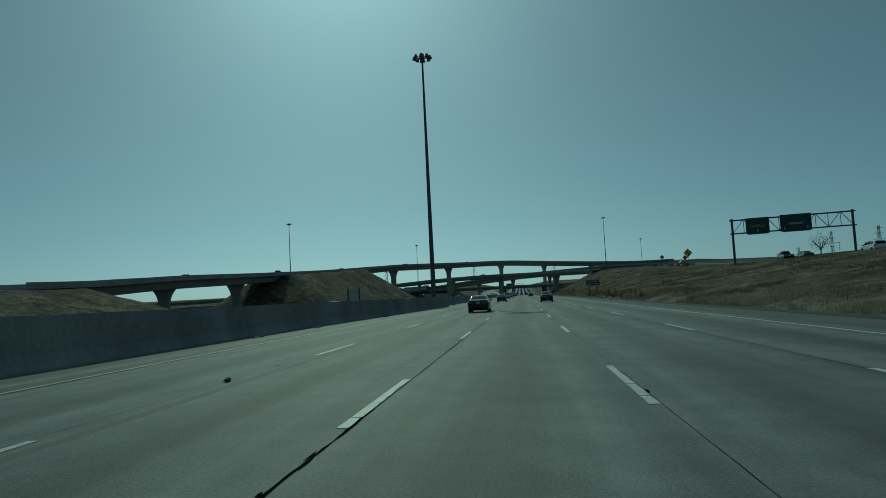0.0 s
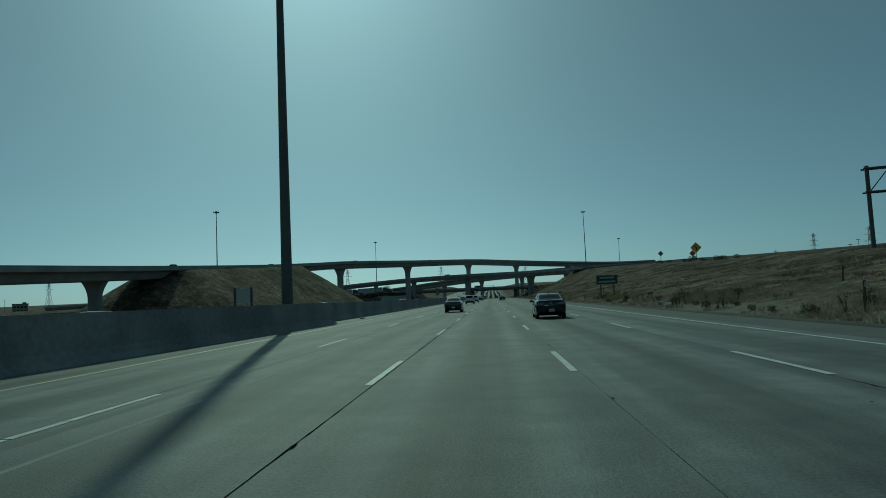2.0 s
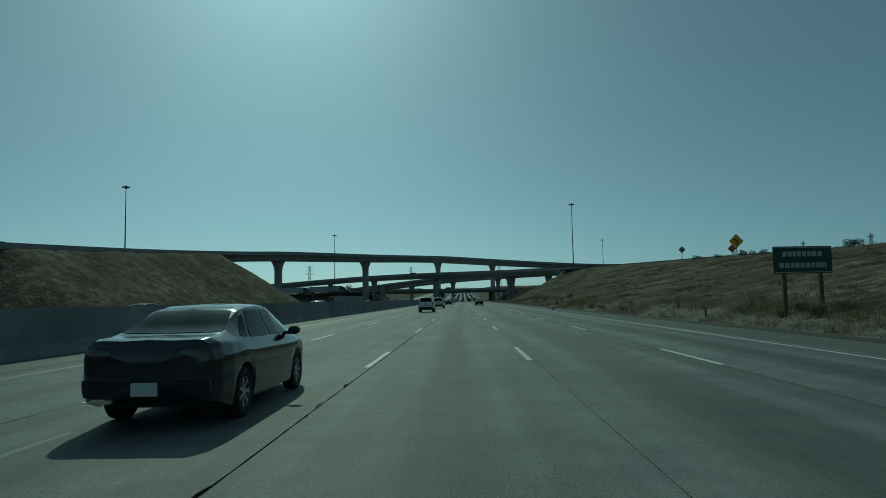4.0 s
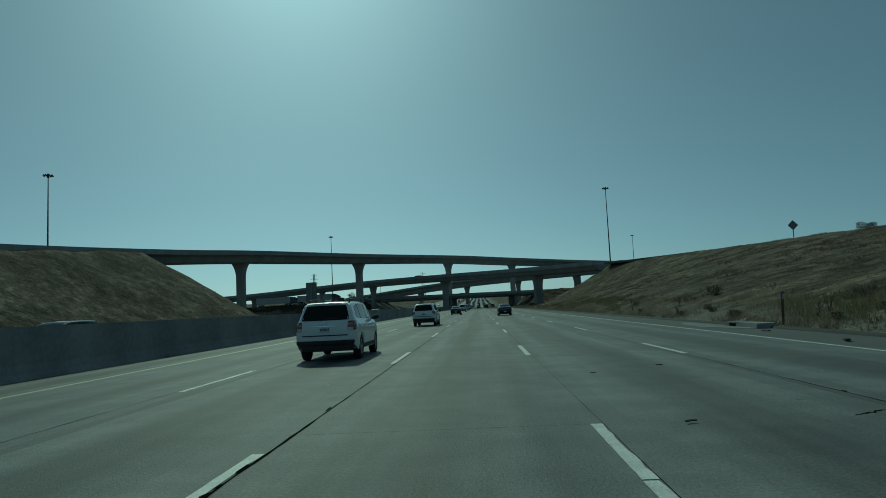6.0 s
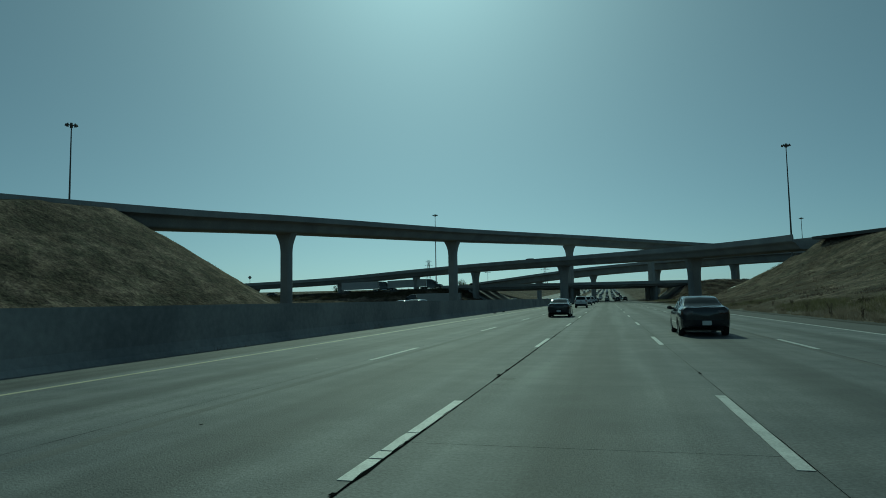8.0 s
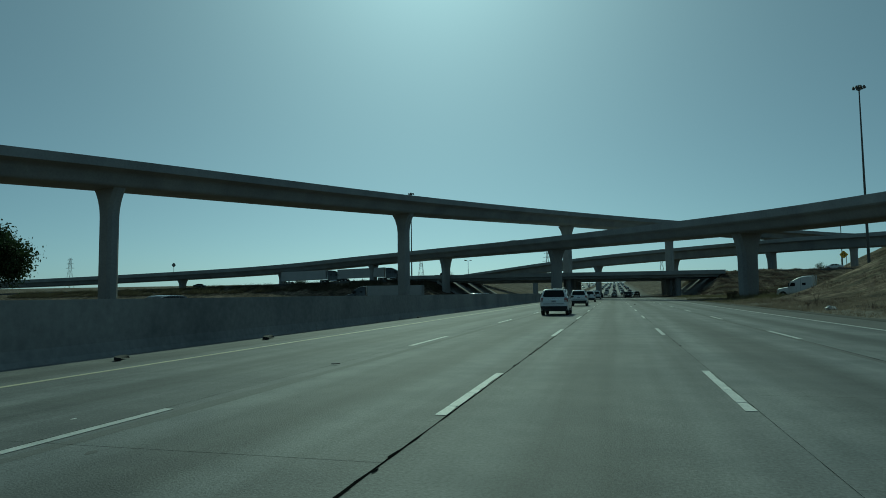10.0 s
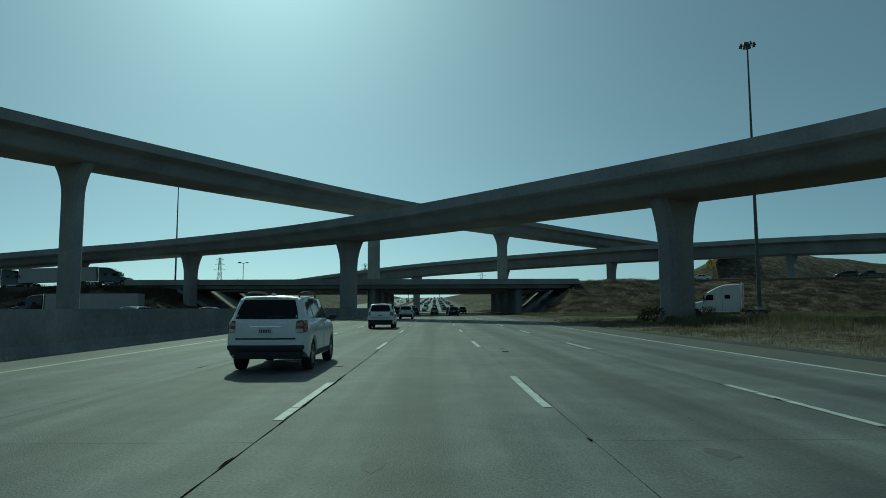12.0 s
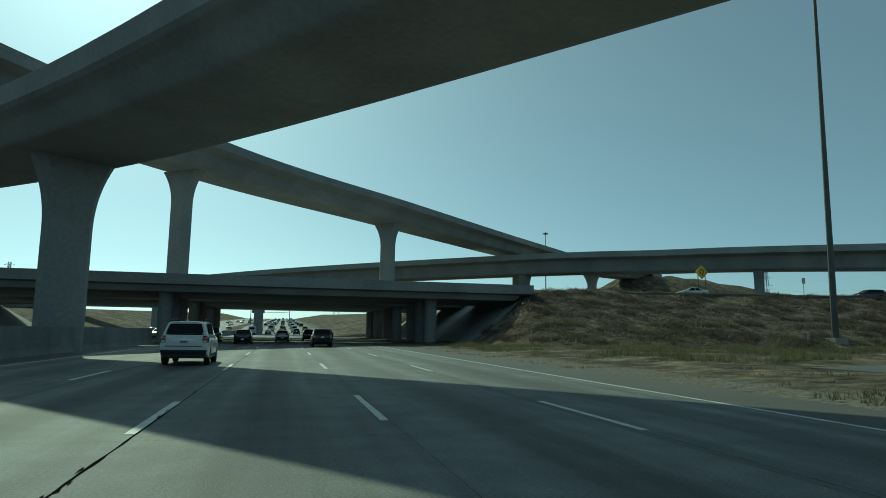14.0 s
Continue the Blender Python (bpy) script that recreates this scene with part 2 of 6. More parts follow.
# ---- plan lines: (x, y, deck height) ----
H_LINE = [(-84, 20, 4.2), (-88, 90, 6.4), (-88.8, 115, 7.4), (-89.5, 145, 9.15), (-89, 196, 11.4), (-85.5, 262, 14.6), (-79, 312, 17.5), (-70, 347, 19.65), (-46, 409, 22.25), (-14, 474, 24.95), (19, 506, 24.35), (60, 545, 23.75), (101, 583, 23.8), (148, 617, 25.0), (205, 640, 23.5), (260, 660, 20.0)]
M_LINE = [(46, -90, 3.4), (46.5, 0, 3.9), (49, 112, 4.9), (58, 200, 7.6), (60, 257, 9.8), (56, 300, 11.0), (40.5, 342, 11.6), (33.4, 360.8, 12.02), (20.3, 382.2, 12.5), (-13.8, 428.7, 13.88), (-48.5, 456, 14.0), (-74, 463, 12.95), (-109, 468, 11.0), (-150, 470, 9.6), (-215, 470, 8.0), (-300, 466, 6.5)]
K_LINE = [(260, 330, 10.5), (184, 406, 14.2), (133, 462, 16.95), (97, 499, 18.6), (82, 512, 18.75), (56.5, 531, 18.75), (-7, 583, 17.1), (-70, 636, 12.8), (-140, 690, 7.0)]
L_Y0, L_Y1, L_TOP = 457.0, 516.0, 6.45


CROSS_X, CROSS_H = [-260, -150, -112, -62, 29.3, 45, 60, 85, 130, 210], [3.2, 4.5, 5.3, L_TOP, L_TOP, 6.9, 7.1, 7.5, 8.1, 8.5]


def road_rise(y):
    return 0.0 if y < 540 else 0.022 * (y - 540) * min(1, (y - 540) / 120) if y < 1300 else 16.7


def fall(x, y):
    """Cross slope of the inner lanes and shoulder towards the median wall."""
    return -0.026 * max(0.0, min(-5.6 - x, 11.0)) * lerp(y, [120, 260], [1.0, 0.35])


def ridge(line, x, y, half, slope):
    """Height of a bank along a plan line."""
    best = -1e9
    for (ax, ay, az), (bx, by, bz) in zip(line, line[1:]):
        dx, dy = bx - ax, by - ay
        t = min(1, max(0, ((x - ax) * dx + (y - ay) * dy) / (dx * dx + dy * dy)))
        d = math.hypot(x - ax - dx * t, y - ay - dy * t)
        best = max(best, az + (bz - az) * t - max(0, d - half) / slope)
    return best


MOUND_1 = [(-87.5, 219, 12.2), (-85.5, 262, 14.7), (-81.5, 297, 16.9)]
MOUND_3 = [(132, 606, 23.6), (148, 617, 25.0), (168, 627, 25.3), (205, 640, 23.4), (245, 655, 21.5), (330, 700, 12)]
MOUND_2 = [(-82, -60, 1.0), (-84, 20, 3.6), (-87, 84, 5.9), (-88, 101, 6.3)]


def ground_z(x, y):
    z = -0.06
    if -14.7 < x < 12.5:
        return z + road_rise(y) + fall(x, y)
    n = noise.noise(Vector((x * 0.12, y * 0.12, 3.1))) * 0.35 + noise.noise(Vector((x * 0.5, y * 0.5, 1.7))) * 0.2
    up = [0.0]
    bank = min(1, max(0, (y - (439.5 if x > 0 else 444)) / (19.5 if x > 0 else 15))) * (1 if y < 522 else max(0, 1 - (y - 522) / 18))
    if x >= 12.4:
        w = min(1, (x - 12.4) / 6)
        z += 0.3 * w + n * 0.6 * w
        if y < 400:
            xc = lerp(y, [-80, 0, 115, 200, 257, 310, 345, 372], [36, 37, 41, 49, 52, 46.5, 38, 31])
            hc = lerp(y, [-90, 0, 112, 200, 257, 300, 345, 364], [3.3, 3.8, 4.8, 7.5, 9.7, 10.9, 11.9, 11.9])
            k = min(1, max(0, (x - 12.4) / (xc - 12.4)))
            s = k ** lerp(y, [250, 330], [0.85, 1.75])
            past = (x - 41) * -0.6 + (y - 343) * 0.8
            nose = hc - max(0, past) / 1.5
            up.append(min(hc * s + n * w * 0.75 * (1 - max(0, k - 0.85) / 0.15), nose + n) if k < 1 else min(hc - 0.1, nose))
        if y > 540 and x > 70:
            up.append(ridge(MOUND_3, x, y, 7, 1.9) + n)
        side = min(1, max(0, (x - (20.3 if y < 455 or y > 520 else 22.4)) / 6.3))
        up.append((lerp(x, CROSS_X, CROSS_H) - 0.15 + lerp(x, [29, 45, 60], [0.8, 0.35, 0.12]) * max(0, 1 - abs(y - 459.5) / 6)) * bank * side + n * side * bank * (0.4 if y > 466 else 1))
        if y > 520:
            up.append(road_rise(y) + min(1, (x - 12.4) / 40) * 7 * min(1, (y - 520) / 60) - 0.1 + n * w)
    else:
        if x < -44:
            z += n * 0.6
        up.append(ridge(MOUND_1, x, y, 7, 1.6) + n * 1.2)
        up.append(ridge(MOUND_2, x, y, 8, 3.1) + n)
        side = min(1, max(0, (-43.3 - x) / 10.5))
        up.append(lerp(x, CROSS_X, [h - 0.35 for h in CROSS_H]) * bank * side + n * 0.6 * side * bank)
        if y > 520:
            up.append(road_rise(y) - 0.1 + min(1, max(0, (-48 - x) / 30)) * 6 * min(1, (y - 520) / 60))
    up = max(up)
    return max(z, up) if up > 0.02 else z


# ---- ground ----
def build_ground():
    xs = sorted(set([-2500, -1200, -600, -350, -250] + list(np.arange(-200, -95, 5.0)) + list(np.arange(-95, -40, 1.6)) + list(np.arange(-40, -14.0, 3.0)) + [-14.6, -5.6, 12.4] + list(np.arange(13.5, 70, 1.8)) + list(np.arange(70, 200, 6.0)) + [250, 350, 600, 1200, 2500]))
    ys = sorted(set([-1500, -500, -200, -100] + list(np.arange(-60, 540, 2.0)) + list(np.arange(540, 800, 10.0)) + [850, 900, 1000, 1150, 1300, 1600, 2200, 3000, 4500]))
    verts = [(x, y, ground_z(x, y)) for y in ys for x in xs]
    nx = len(xs)
    faces = [(j * nx + i, j * nx + i + 1, (j + 1) * nx + i + 1, (j + 1) * nx + i) for j in range(len(ys) - 1) for i in range(nx - 1)]
    me = bpy.data.meshes.new("ground")
    me.from_pydata(verts, [], faces)
    me.materials.append(GRASS)
    for p in me.polygons:
        p.use_smooth = True
    return tagged(new("ground", me), "dry yellow-brown grass banks and verges beside the freeway", "ground", kind="structure")


ground = build_ground()


# ---- road ----
def strip(bm, x0, x1, y0, y1, z, n=1):
    ys = np.linspace(y0, y1, n + 1)
    a = [[bm.verts.new((x, y, z + road_rise(y) + fall(x, y))) for x in (x0, x1)] for y in ys]
    for p, q in zip(a, a[1:]):
        bm.faces.new((p[0], p[1], q[1], q[0]))


bm = bmesh.new()
strip(bm, -5.6, 9.7, -120, 1500, 0.0, 81)
strip(bm, -10.6, -5.6, -120, 1500, 0.0, 81)
bmesh.ops.remove_doubles(bm, verts=bm.verts[:], dist=0.0001)
road = tagged(finish("road", bm, ROAD), "pale worn concrete freeway with five lanes", "road", kind="structure")
bm = bmesh.new()
strip(bm, 9.7, 12.1, -120, 1500, -0.004, 81)
shoulder = tagged(finish("road_shoulder", bm, SHOULDER), "grey asphalt hard shoulder beside the lanes", "road shoulder", kind="structure")
bm = bmesh.new()
strip(bm, -15.0, -10.6, -120, 1500, -0.006, 81)
tagged(finish("road_shoulder", bm, ROAD), "pale concrete inner shoulder along the median wall", "road shoulder", kind="structure")
bm = bmesh.new()
ys = np.linspace(-120, 1500, 82)
lane = [[bm.verts.new((x, y, -0.03 + road_rise(y) - (0.22 if x > -20 else 0))) for x in (-44, -22, -15.0)] for y in ys]
for p, q in zip(lane, lane[1:]):
    for k in (0, 1):
        bm.faces.new((p[k], p[k + 1], q[k + 1], q[k]))
tagged(finish("road_opposite", bm, ROAD), "concrete carriageway behind the median wall", "road", kind="structure")

# rolled asphalt edge along the verge
BERM = material("black asphalt edge", (0.05, 0.05, 0.048), 0.9, dark=0.6, light=1.3, big=0.5, small=9, bump=0.6, bump_scale=14)
bm = bmesh.new()
sweep(bm, [Vector((12.0 + 0.05 * noise.noise(Vector((y * 0.3, 0, 0))), y, -0.03 + 0.03 * noise.noise(Vector((y * 0.5, 5, 0))))) for y in np.arange(-100, 372, 1.0)], [(-0.16, 0.0), (-0.1, 0.08), (0.0, 0.13), (0.12, 0.12), (0.22, 0.02)])
tagged(finish("kerb", bm, BERM), "low dark rolled asphalt edge between shoulder and grass", "kerb", kind="structure")

DASH = 14.639
dash_meshes = []
dr = random.Random(8)
for variant in range(5):
    bm = bmesh.new()
    cuts = [-2.1] + sorted(dr.uniform(-1.75, 1.75) for _ in range(variant)) + [2.1]
    for y0, y1 in zip(cuts, cuts[1:]):
        y0, y1 = y0 + (0.02 if y0 > -2.0 else 0), y1 - (0.02 if y1 < 2.0 else 0)
        if y1 - y0 < 0.06:
            continue
        n = max(1, int((y1 - y0) / 0.2))
        left, right = [], []
        for i in range(n + 1):
            y = y0 + (y1 - y0) * i / n
            left.append(bm.verts.new((-0.07 + dr.uniform(-0.003, 0.006), y, 0.004)))
            right.append(bm.verts.new((0.07 - dr.choice((0, 0.002, 0.004, 0.02)) * (variant > 1), y, 0.004)))
        for i in range(n):
            bm.faces.new((left[i], right[i], right[i + 1], left[i + 1]))
    ext = bmesh.ops.extrude_edge_only(bm, edges=[e for e in bm.edges if e.is_boundary])
    for v in [g for g in ext["geom"] if isinstance(g, bmesh.types.BMVert)]:
        v.co.z = 0
    bmesh.ops.recalc_face_normals(bm, faces=bm.faces[:])
    me = bpy.data.meshes.new("lane_dash")
    bm.to_mesh(me)
    bm.free()
    me.materials.append(PAINT_W)
    dash_meshes.append(me)
for lx, ph in ((-5.47, -3.78), (-1.83, 0.68), (1.83, 1.65), (5.61, 0.04)):
    for k in range(-2, 55):
        y = k * DASH + ph
        ob = new("lane_dash", dash_meshes[dr.randrange(5)])
        ob.parent = road
        ob.location = (lx, y, 0.003 + road_rise(y))
bm = bmesh.new()
pts = [Vector((lerp(y, [-60, 10, 90, 1200], [-10.7, -10.65, -10.0, -9.9]), y, 0.004 + road_rise(y) + fall(-10.3, y))) for y in np.arange(-100, 1200, 8)]
sweep(bm, pts, [(-0.075, 0), (0.075, 0), (0.075, 0.004), (-0.075, 0.004)])
part("edge_line", bm, PAINT_Y, road, "faded yellow edge line")
bm = bmesh.new()
pts = [Vector((lerp(y, [-60, 80, 180, 1200], [9.0, 9.0, 9.5, 9.5]), y, 0.004 + road_rise(y))) for y in np.arange(-100, 1200, 8)]
sweep(bm, pts, [(-0.055, 0), (0.055, 0), (0.055, 0.004), (-0.055, 0.004)])
part("edge_line", bm, PAINT_W, road, "white edge line")


# ---- bridges ----
def girder(top_half, bot_half, depth, par):
    """Box girder section: parapets, thin overhangs and webs that curve softly into the soffit."""
    half = [(top_half - 0.38, 0.02), (top_half - 0.28, par), (top_half, par), (top_half, -0.22)]
    c = (bot_half + 1.35, -0.48)
    half += [(c[0] + (top_half - c[0]) * 0.3, -0.42), c, (bot_half + 0.95, -0.62), (bot_half + 0.72, -0.88), (bot_half + 0.3, -depth + 0.5), (bot_half + 0.12, -depth + 0.2), (bot_half - 0.15, -depth + 0.05), (bot_half - 0.5, -depth)]
    return [(-u, v) for u, v in half] + [(u, v) for u, v in half[::-1]]


def pier(parent, x, y, z0, z1, width, way, flare=2.1):
    """A flared column, its wide side across the deck."""
    bm = bmesh.new()
    rings = []
    c = Vector((x, y, 0))
    u = Vector((way.y, -way.x, 0)).normalized()
    v = Vector((u.y, -u.x, 0))
    fl = min(4.6, (z1 - z0) * 0.45)
    for k in range(0, 12):
        if k == 0:
            z, s = z0, 1.0
        else:
            t = (k - 1) / 10
            z, s = z1 - fl * (1 - t), 1 + (flare - 1) * t ** 2.2
        a, b = width / 2 * s, width * 0.3
        ch = 0.42
        rings.append([c + u * p + v * q + Vector((0, 0, z)) for p, q in ((a - ch, b), (a, b - ch), (a, -b + ch), (a - ch, -b), (-a + ch, -b), (-a, -b + ch), (-a, b - ch), (-a + ch, b))])
    loft(bm, rings)
    return part("pier", bm, CONCRETE, parent)


def flyover(name, line, cut, top_half, bot_half, depth, par, label):
    root = tagged(empty(name), label, "bridge", kind="structure")
    pts = [p for p in curve_points(line, 4.0)]
    i0 = min(range(len(pts)), key=lambda i: (pts[i].xy - Vector(cut[0])).length)
    i1 = min(range(len(pts)), key=lambda i: (pts[i].xy - Vector(cut[1])).length)
    bm = bmesh.new()
    sweep(bm, pts[i0:i1 + 1], girder(top_half, bot_half, depth, par))
    smooth_by_angle(part("deck", bm, CONCRETE, root), 38)
    return root, pts


def deck_at(pts, x, y):
    i = min(range(len(pts)), key=lambda i: (pts[i].xy - Vector((x, y))).length)
    return pts[i].z, (pts[min(i + 1, len(pts) - 1)] - pts[max(i - 1, 0)]).normalized()


def piers(root, pts, depth, spots, width, sink=1.0, flare=2.1):
    for x, y in spots:
        z, way = deck_at(pts, x, y)
        pier(root, x, y, ground_z(x, y) - sink, z - depth + 0.02, width, way, flare)


fly_h, h_pts = flyover("flyover_high", H_LINE, ((-88, 90), (135, 611)), 6.4, 3.45, 2.37, 1.0, "high curved concrete flyover on flared piers crossing the freeway")
piers(fly_h, h_pts, 2.37, [(-89.5, 145.5), (-89.5, 187), (-70.2, 346.6), (-46.1, 409.1), (-13.9, 476), (19, 506), (60, 545), (100, 582)], 2.9)
end_z, end_way = deck_at(h_pts, 130, 606)
bm = bmesh.new()
box(bm, -7.0, 7.0, -0.6, 1.2, -9.0, -1.6, 0.08)
for sg in (-1, 1):
    box(bm, sg * 6.4 if sg > 0 else -7.0, 7.0 if sg > 0 else -6.4, 1.2, 9.0, -9.0, 0.2, 0.05)
part("abutment", bm, CONCRETE, fly_h, "plain concrete abutment wall").matrix_world = pose(130, 606, end_z, 0, 0, math.degrees(math.atan2(-end_way.x, end_way.y)))
fly_m, m_pts = flyover("flyover_middle", M_LINE, ((39.5, 345), (-300, 466)), 4.85, 3.25, 1.85, 0.92, "concrete flyover ramp curving left over the freeway lanes")
piers(fly_m, m_pts, 1.85, [(-13.4, 429), (-48.4, 456), (-74, 462.5), (-109, 468), (-150, 470)], 2.75, 1.0, 1.82)
piers(fly_m, m_pts, 1.85, [(21.15, 382.4)], 3.15, 1.0, 1.7)
fly_k, k_pts = flyover("flyover_far", K_LINE, ((260, 330), (-140, 690)), 6.4, 3.2, 3.4, 1.05, "far concrete flyover descending behind the overpass")
piers(fly_k, k_pts, 3.4, [(133, 462), (96.5, 499.3), (56.5, 531), (25, 557), (-7, 583), (-40, 611)], 2.9)

# low overpass, straight across the freeway
over_l = tagged(empty("overpass"), "low wide concrete overpass with round columns and sloped abutments", "bridge", kind="structure")
for y0, y1 in ((L_Y0, 477.0), (481.5, 499.0), (503.5, L_Y1 + 6)):
    bm = bmesh.new()
    hw, yc = (y1 - y0) / 2, (y0 + y1) / 2
    sweep(bm, [Vector((x, yc, L_TOP)) for x in (-62, -30, 0, 29.3)], [(-hw, 0.8), (-hw, -0.3), (-hw + 1.1, -0.4), (-hw + 1.4, -1.05), (hw - 1.4, -1.05), (hw - 1.1, -0.4), (hw, -0.3), (hw, 0.8), (hw - 0.3, 0.8), (hw - 0.4, 0), (-hw + 0.4, 0), (-hw + 0.3, 0.8)])
    part("deck", bm, CONCRETE, over_l)
for x in (-12.6, 17.5):
    for y in (461, 467, 473, 485, 490, 495, 507, 512.5, 518):
        bm = bmesh.new()
        tube(bm, (x, y, -0.5), (x, y, L_TOP - 1.0), 0.75, n=14)
        part("pier", bm, CONCRETE, over_l)

# ---- median wall ----
def wall_run(pts, top, label):
    bm = bmesh.new()
    sweep(bm, [Vector((x, y, 0)) for x, y in pts], [(-0.42, -0.5), (0.42, -0.5), (0.4, -0.16), (0.24, 0.05), (0.16, 0.3), (0.13, top), (-0.13, top), (-0.16, 0.3), (-0.24, 0.05), (-0.4, -0.16)])
    return tagged(finish("median_wall", bm, BARRIER), label, "concrete wall", kind="structure")


wall_run([(-14.9, -110), (-14.8, 0), (-14.6, 37), (-13.2, 65), (-11.6, 94)], 1.5, "dark stained concrete median wall ending in a square end")
wall_run([(-14.6, 84), (-13.6, 140), (-13.1, 209), (-13.0, 312), (-12.6, 400), (-12.6, 454)], 1.45, "dark stained concrete median wall along the inner shoulder")
wall_run([(-12.6, 519), (-12.6, 700)], 1.1, "concrete median wall beyond the overpass")


# ---- high mast lights ----
def mast(x, y, z0, z1, footing=True):
    root = tagged(empty("high_mast_light", pose(x, y, z0)), "tall tapered steel high mast light with a ring of lamps", "light pole", "high mast lights")
    h = z1 - z0
    bm = bmesh.new()
    tube(bm, (0, 0, -0.5), (0, 0, h), 0.38, 0.13, 12)
    part("pole", bm, DARK_STEEL, root)
    if footing:
        bm = bmesh.new()
        box(bm, -0.85, 0.85, -0.85, 0.85, -0.8, 0.3, 0.05)
        part("footing", bm, CONCRETE, root, "square concrete footing")
    bm = bmesh.new()
    tube(bm, (0, 0, h - 0.9), (0, 0, h + 0.4), 0.35, 0.3, 10)
    part("head", bm, DARK_STEEL, root)
    for i in range(8):
        a = i * math.pi / 4
        bm = bmesh.new()
        d = Vector((math.cos(a), math.sin(a), 0))
        tube(bm, Vector((0, 0, h - 0.3)), d * 1.1 + Vector((0, 0, h - 0.1)), 0.06, n=6)
        tube(bm, d * 1.25 + Vector((0, 0, h - 0.45)), d * 1.15 + Vector((0, 0, h + 0.1)), 0.32, 0.16, n=10)
        part("lamp", bm, DARK_STEEL, root)
    return root


mast(-12.7, 86.7, -0.1, 38.2, False)
mast(58.7, 442.8, ground_z(58.7, 442.8), 50.3)
mast(-129.4, 345.5, 0, 47.5)
mast(-88.8, 549.5, 0, 47.8)
mast(126.8, 685, 5, 51.9)


# ---- vehicles ----
from mathutils.bvhtree import BVHTree
def paint(name, base, rough=0.3, metal=0.0, coat=0.6, spec=0.4):
    return material(name, base, rough, metal, dark=0.9, light=1.06, big=0.7, small=6, bump=0.0, coat=coat, spec=spec)


WHITE_CAR = paint("white car paint", (0.72, 0.73, 0.73))
PEARL_CAR = paint("pearl white car paint", (0.8, 0.815, 0.82))
BLACK_CAR = paint("black car paint", (0.010, 0.012, 0.020), 0.1, 0.0, 0.5, 0.35)
NAVY_CAR = paint("dark blue car paint", (0.012, 0.016, 0.03), 0.12, 0.0, 0.5, 0.35)
GREY_CAR = paint("grey car paint", (0.022, 0.024, 0.028), 0.14, 0.1)
SILVER_CAR = paint("silver car paint", (0.45, 0.46, 0.47), 0.3, 0.5)
RED_CAR = paint("dark red car paint", (0.16, 0.02, 0.02), 0.3)
PLASTIC = material("black plastic", (0.05, 0.05, 0.053), 0.7, big=2, small=30, bump=0.1, bump_scale=120)
RUBBER = material("tyre rubber", (0.02, 0.02, 0.02), 0.85, big=3, small=30, bump=0.2, bump_scale=90)
ALLOY = material("alloy wheel", (0.5, 0.5, 0.5), 0.35, 0.9, big=3, small=20, bump=0.0)
CHROME = material("chrome trim", (0.75, 0.75, 0.76), 0.12, 1.0, dark=0.95, light=1.0, bump=0.0)
GLASS = material("tinted car glass", (0.018, 0.021, 0.023), 0.06, 0.0, dark=0.9, light=1.1, bump=0.0, spec=0.1)
RED_LENS = material("red lamp lens", (0.17, 0.03, 0.028), 0.15, dark=0.8, light=1.1, big=6, small=30, bump=0.1, coat=0.6)
CLEAR_LENS = material("clear lamp lens", (0.6, 0.58, 0.55), 0.12, 0.1, dark=0.8, big=6, small=30, bump=0.1, coat=0.6)
PALE_LENS = material("pale pink lamp lens", (0.42, 0.2, 0.19), 0.15, dark=0.8, light=1.1, big=6, small=30, bump=0.1, coat=0.6)
SMOKED = material("smoked lamp lens", (0.03, 0.008, 0.009), 0.12, dark=0.8, light=1.1, big=6, small=30, bump=0.05, coat=0.8)
PLATE = material("plate white", (0.7, 0.7, 0.68), 0.4, dark=0.92, light=1.03, bump=0.0)
PLATE_INK = material("plate ink", (0.03, 0.04, 0.12), 0.5, bump=0.0)


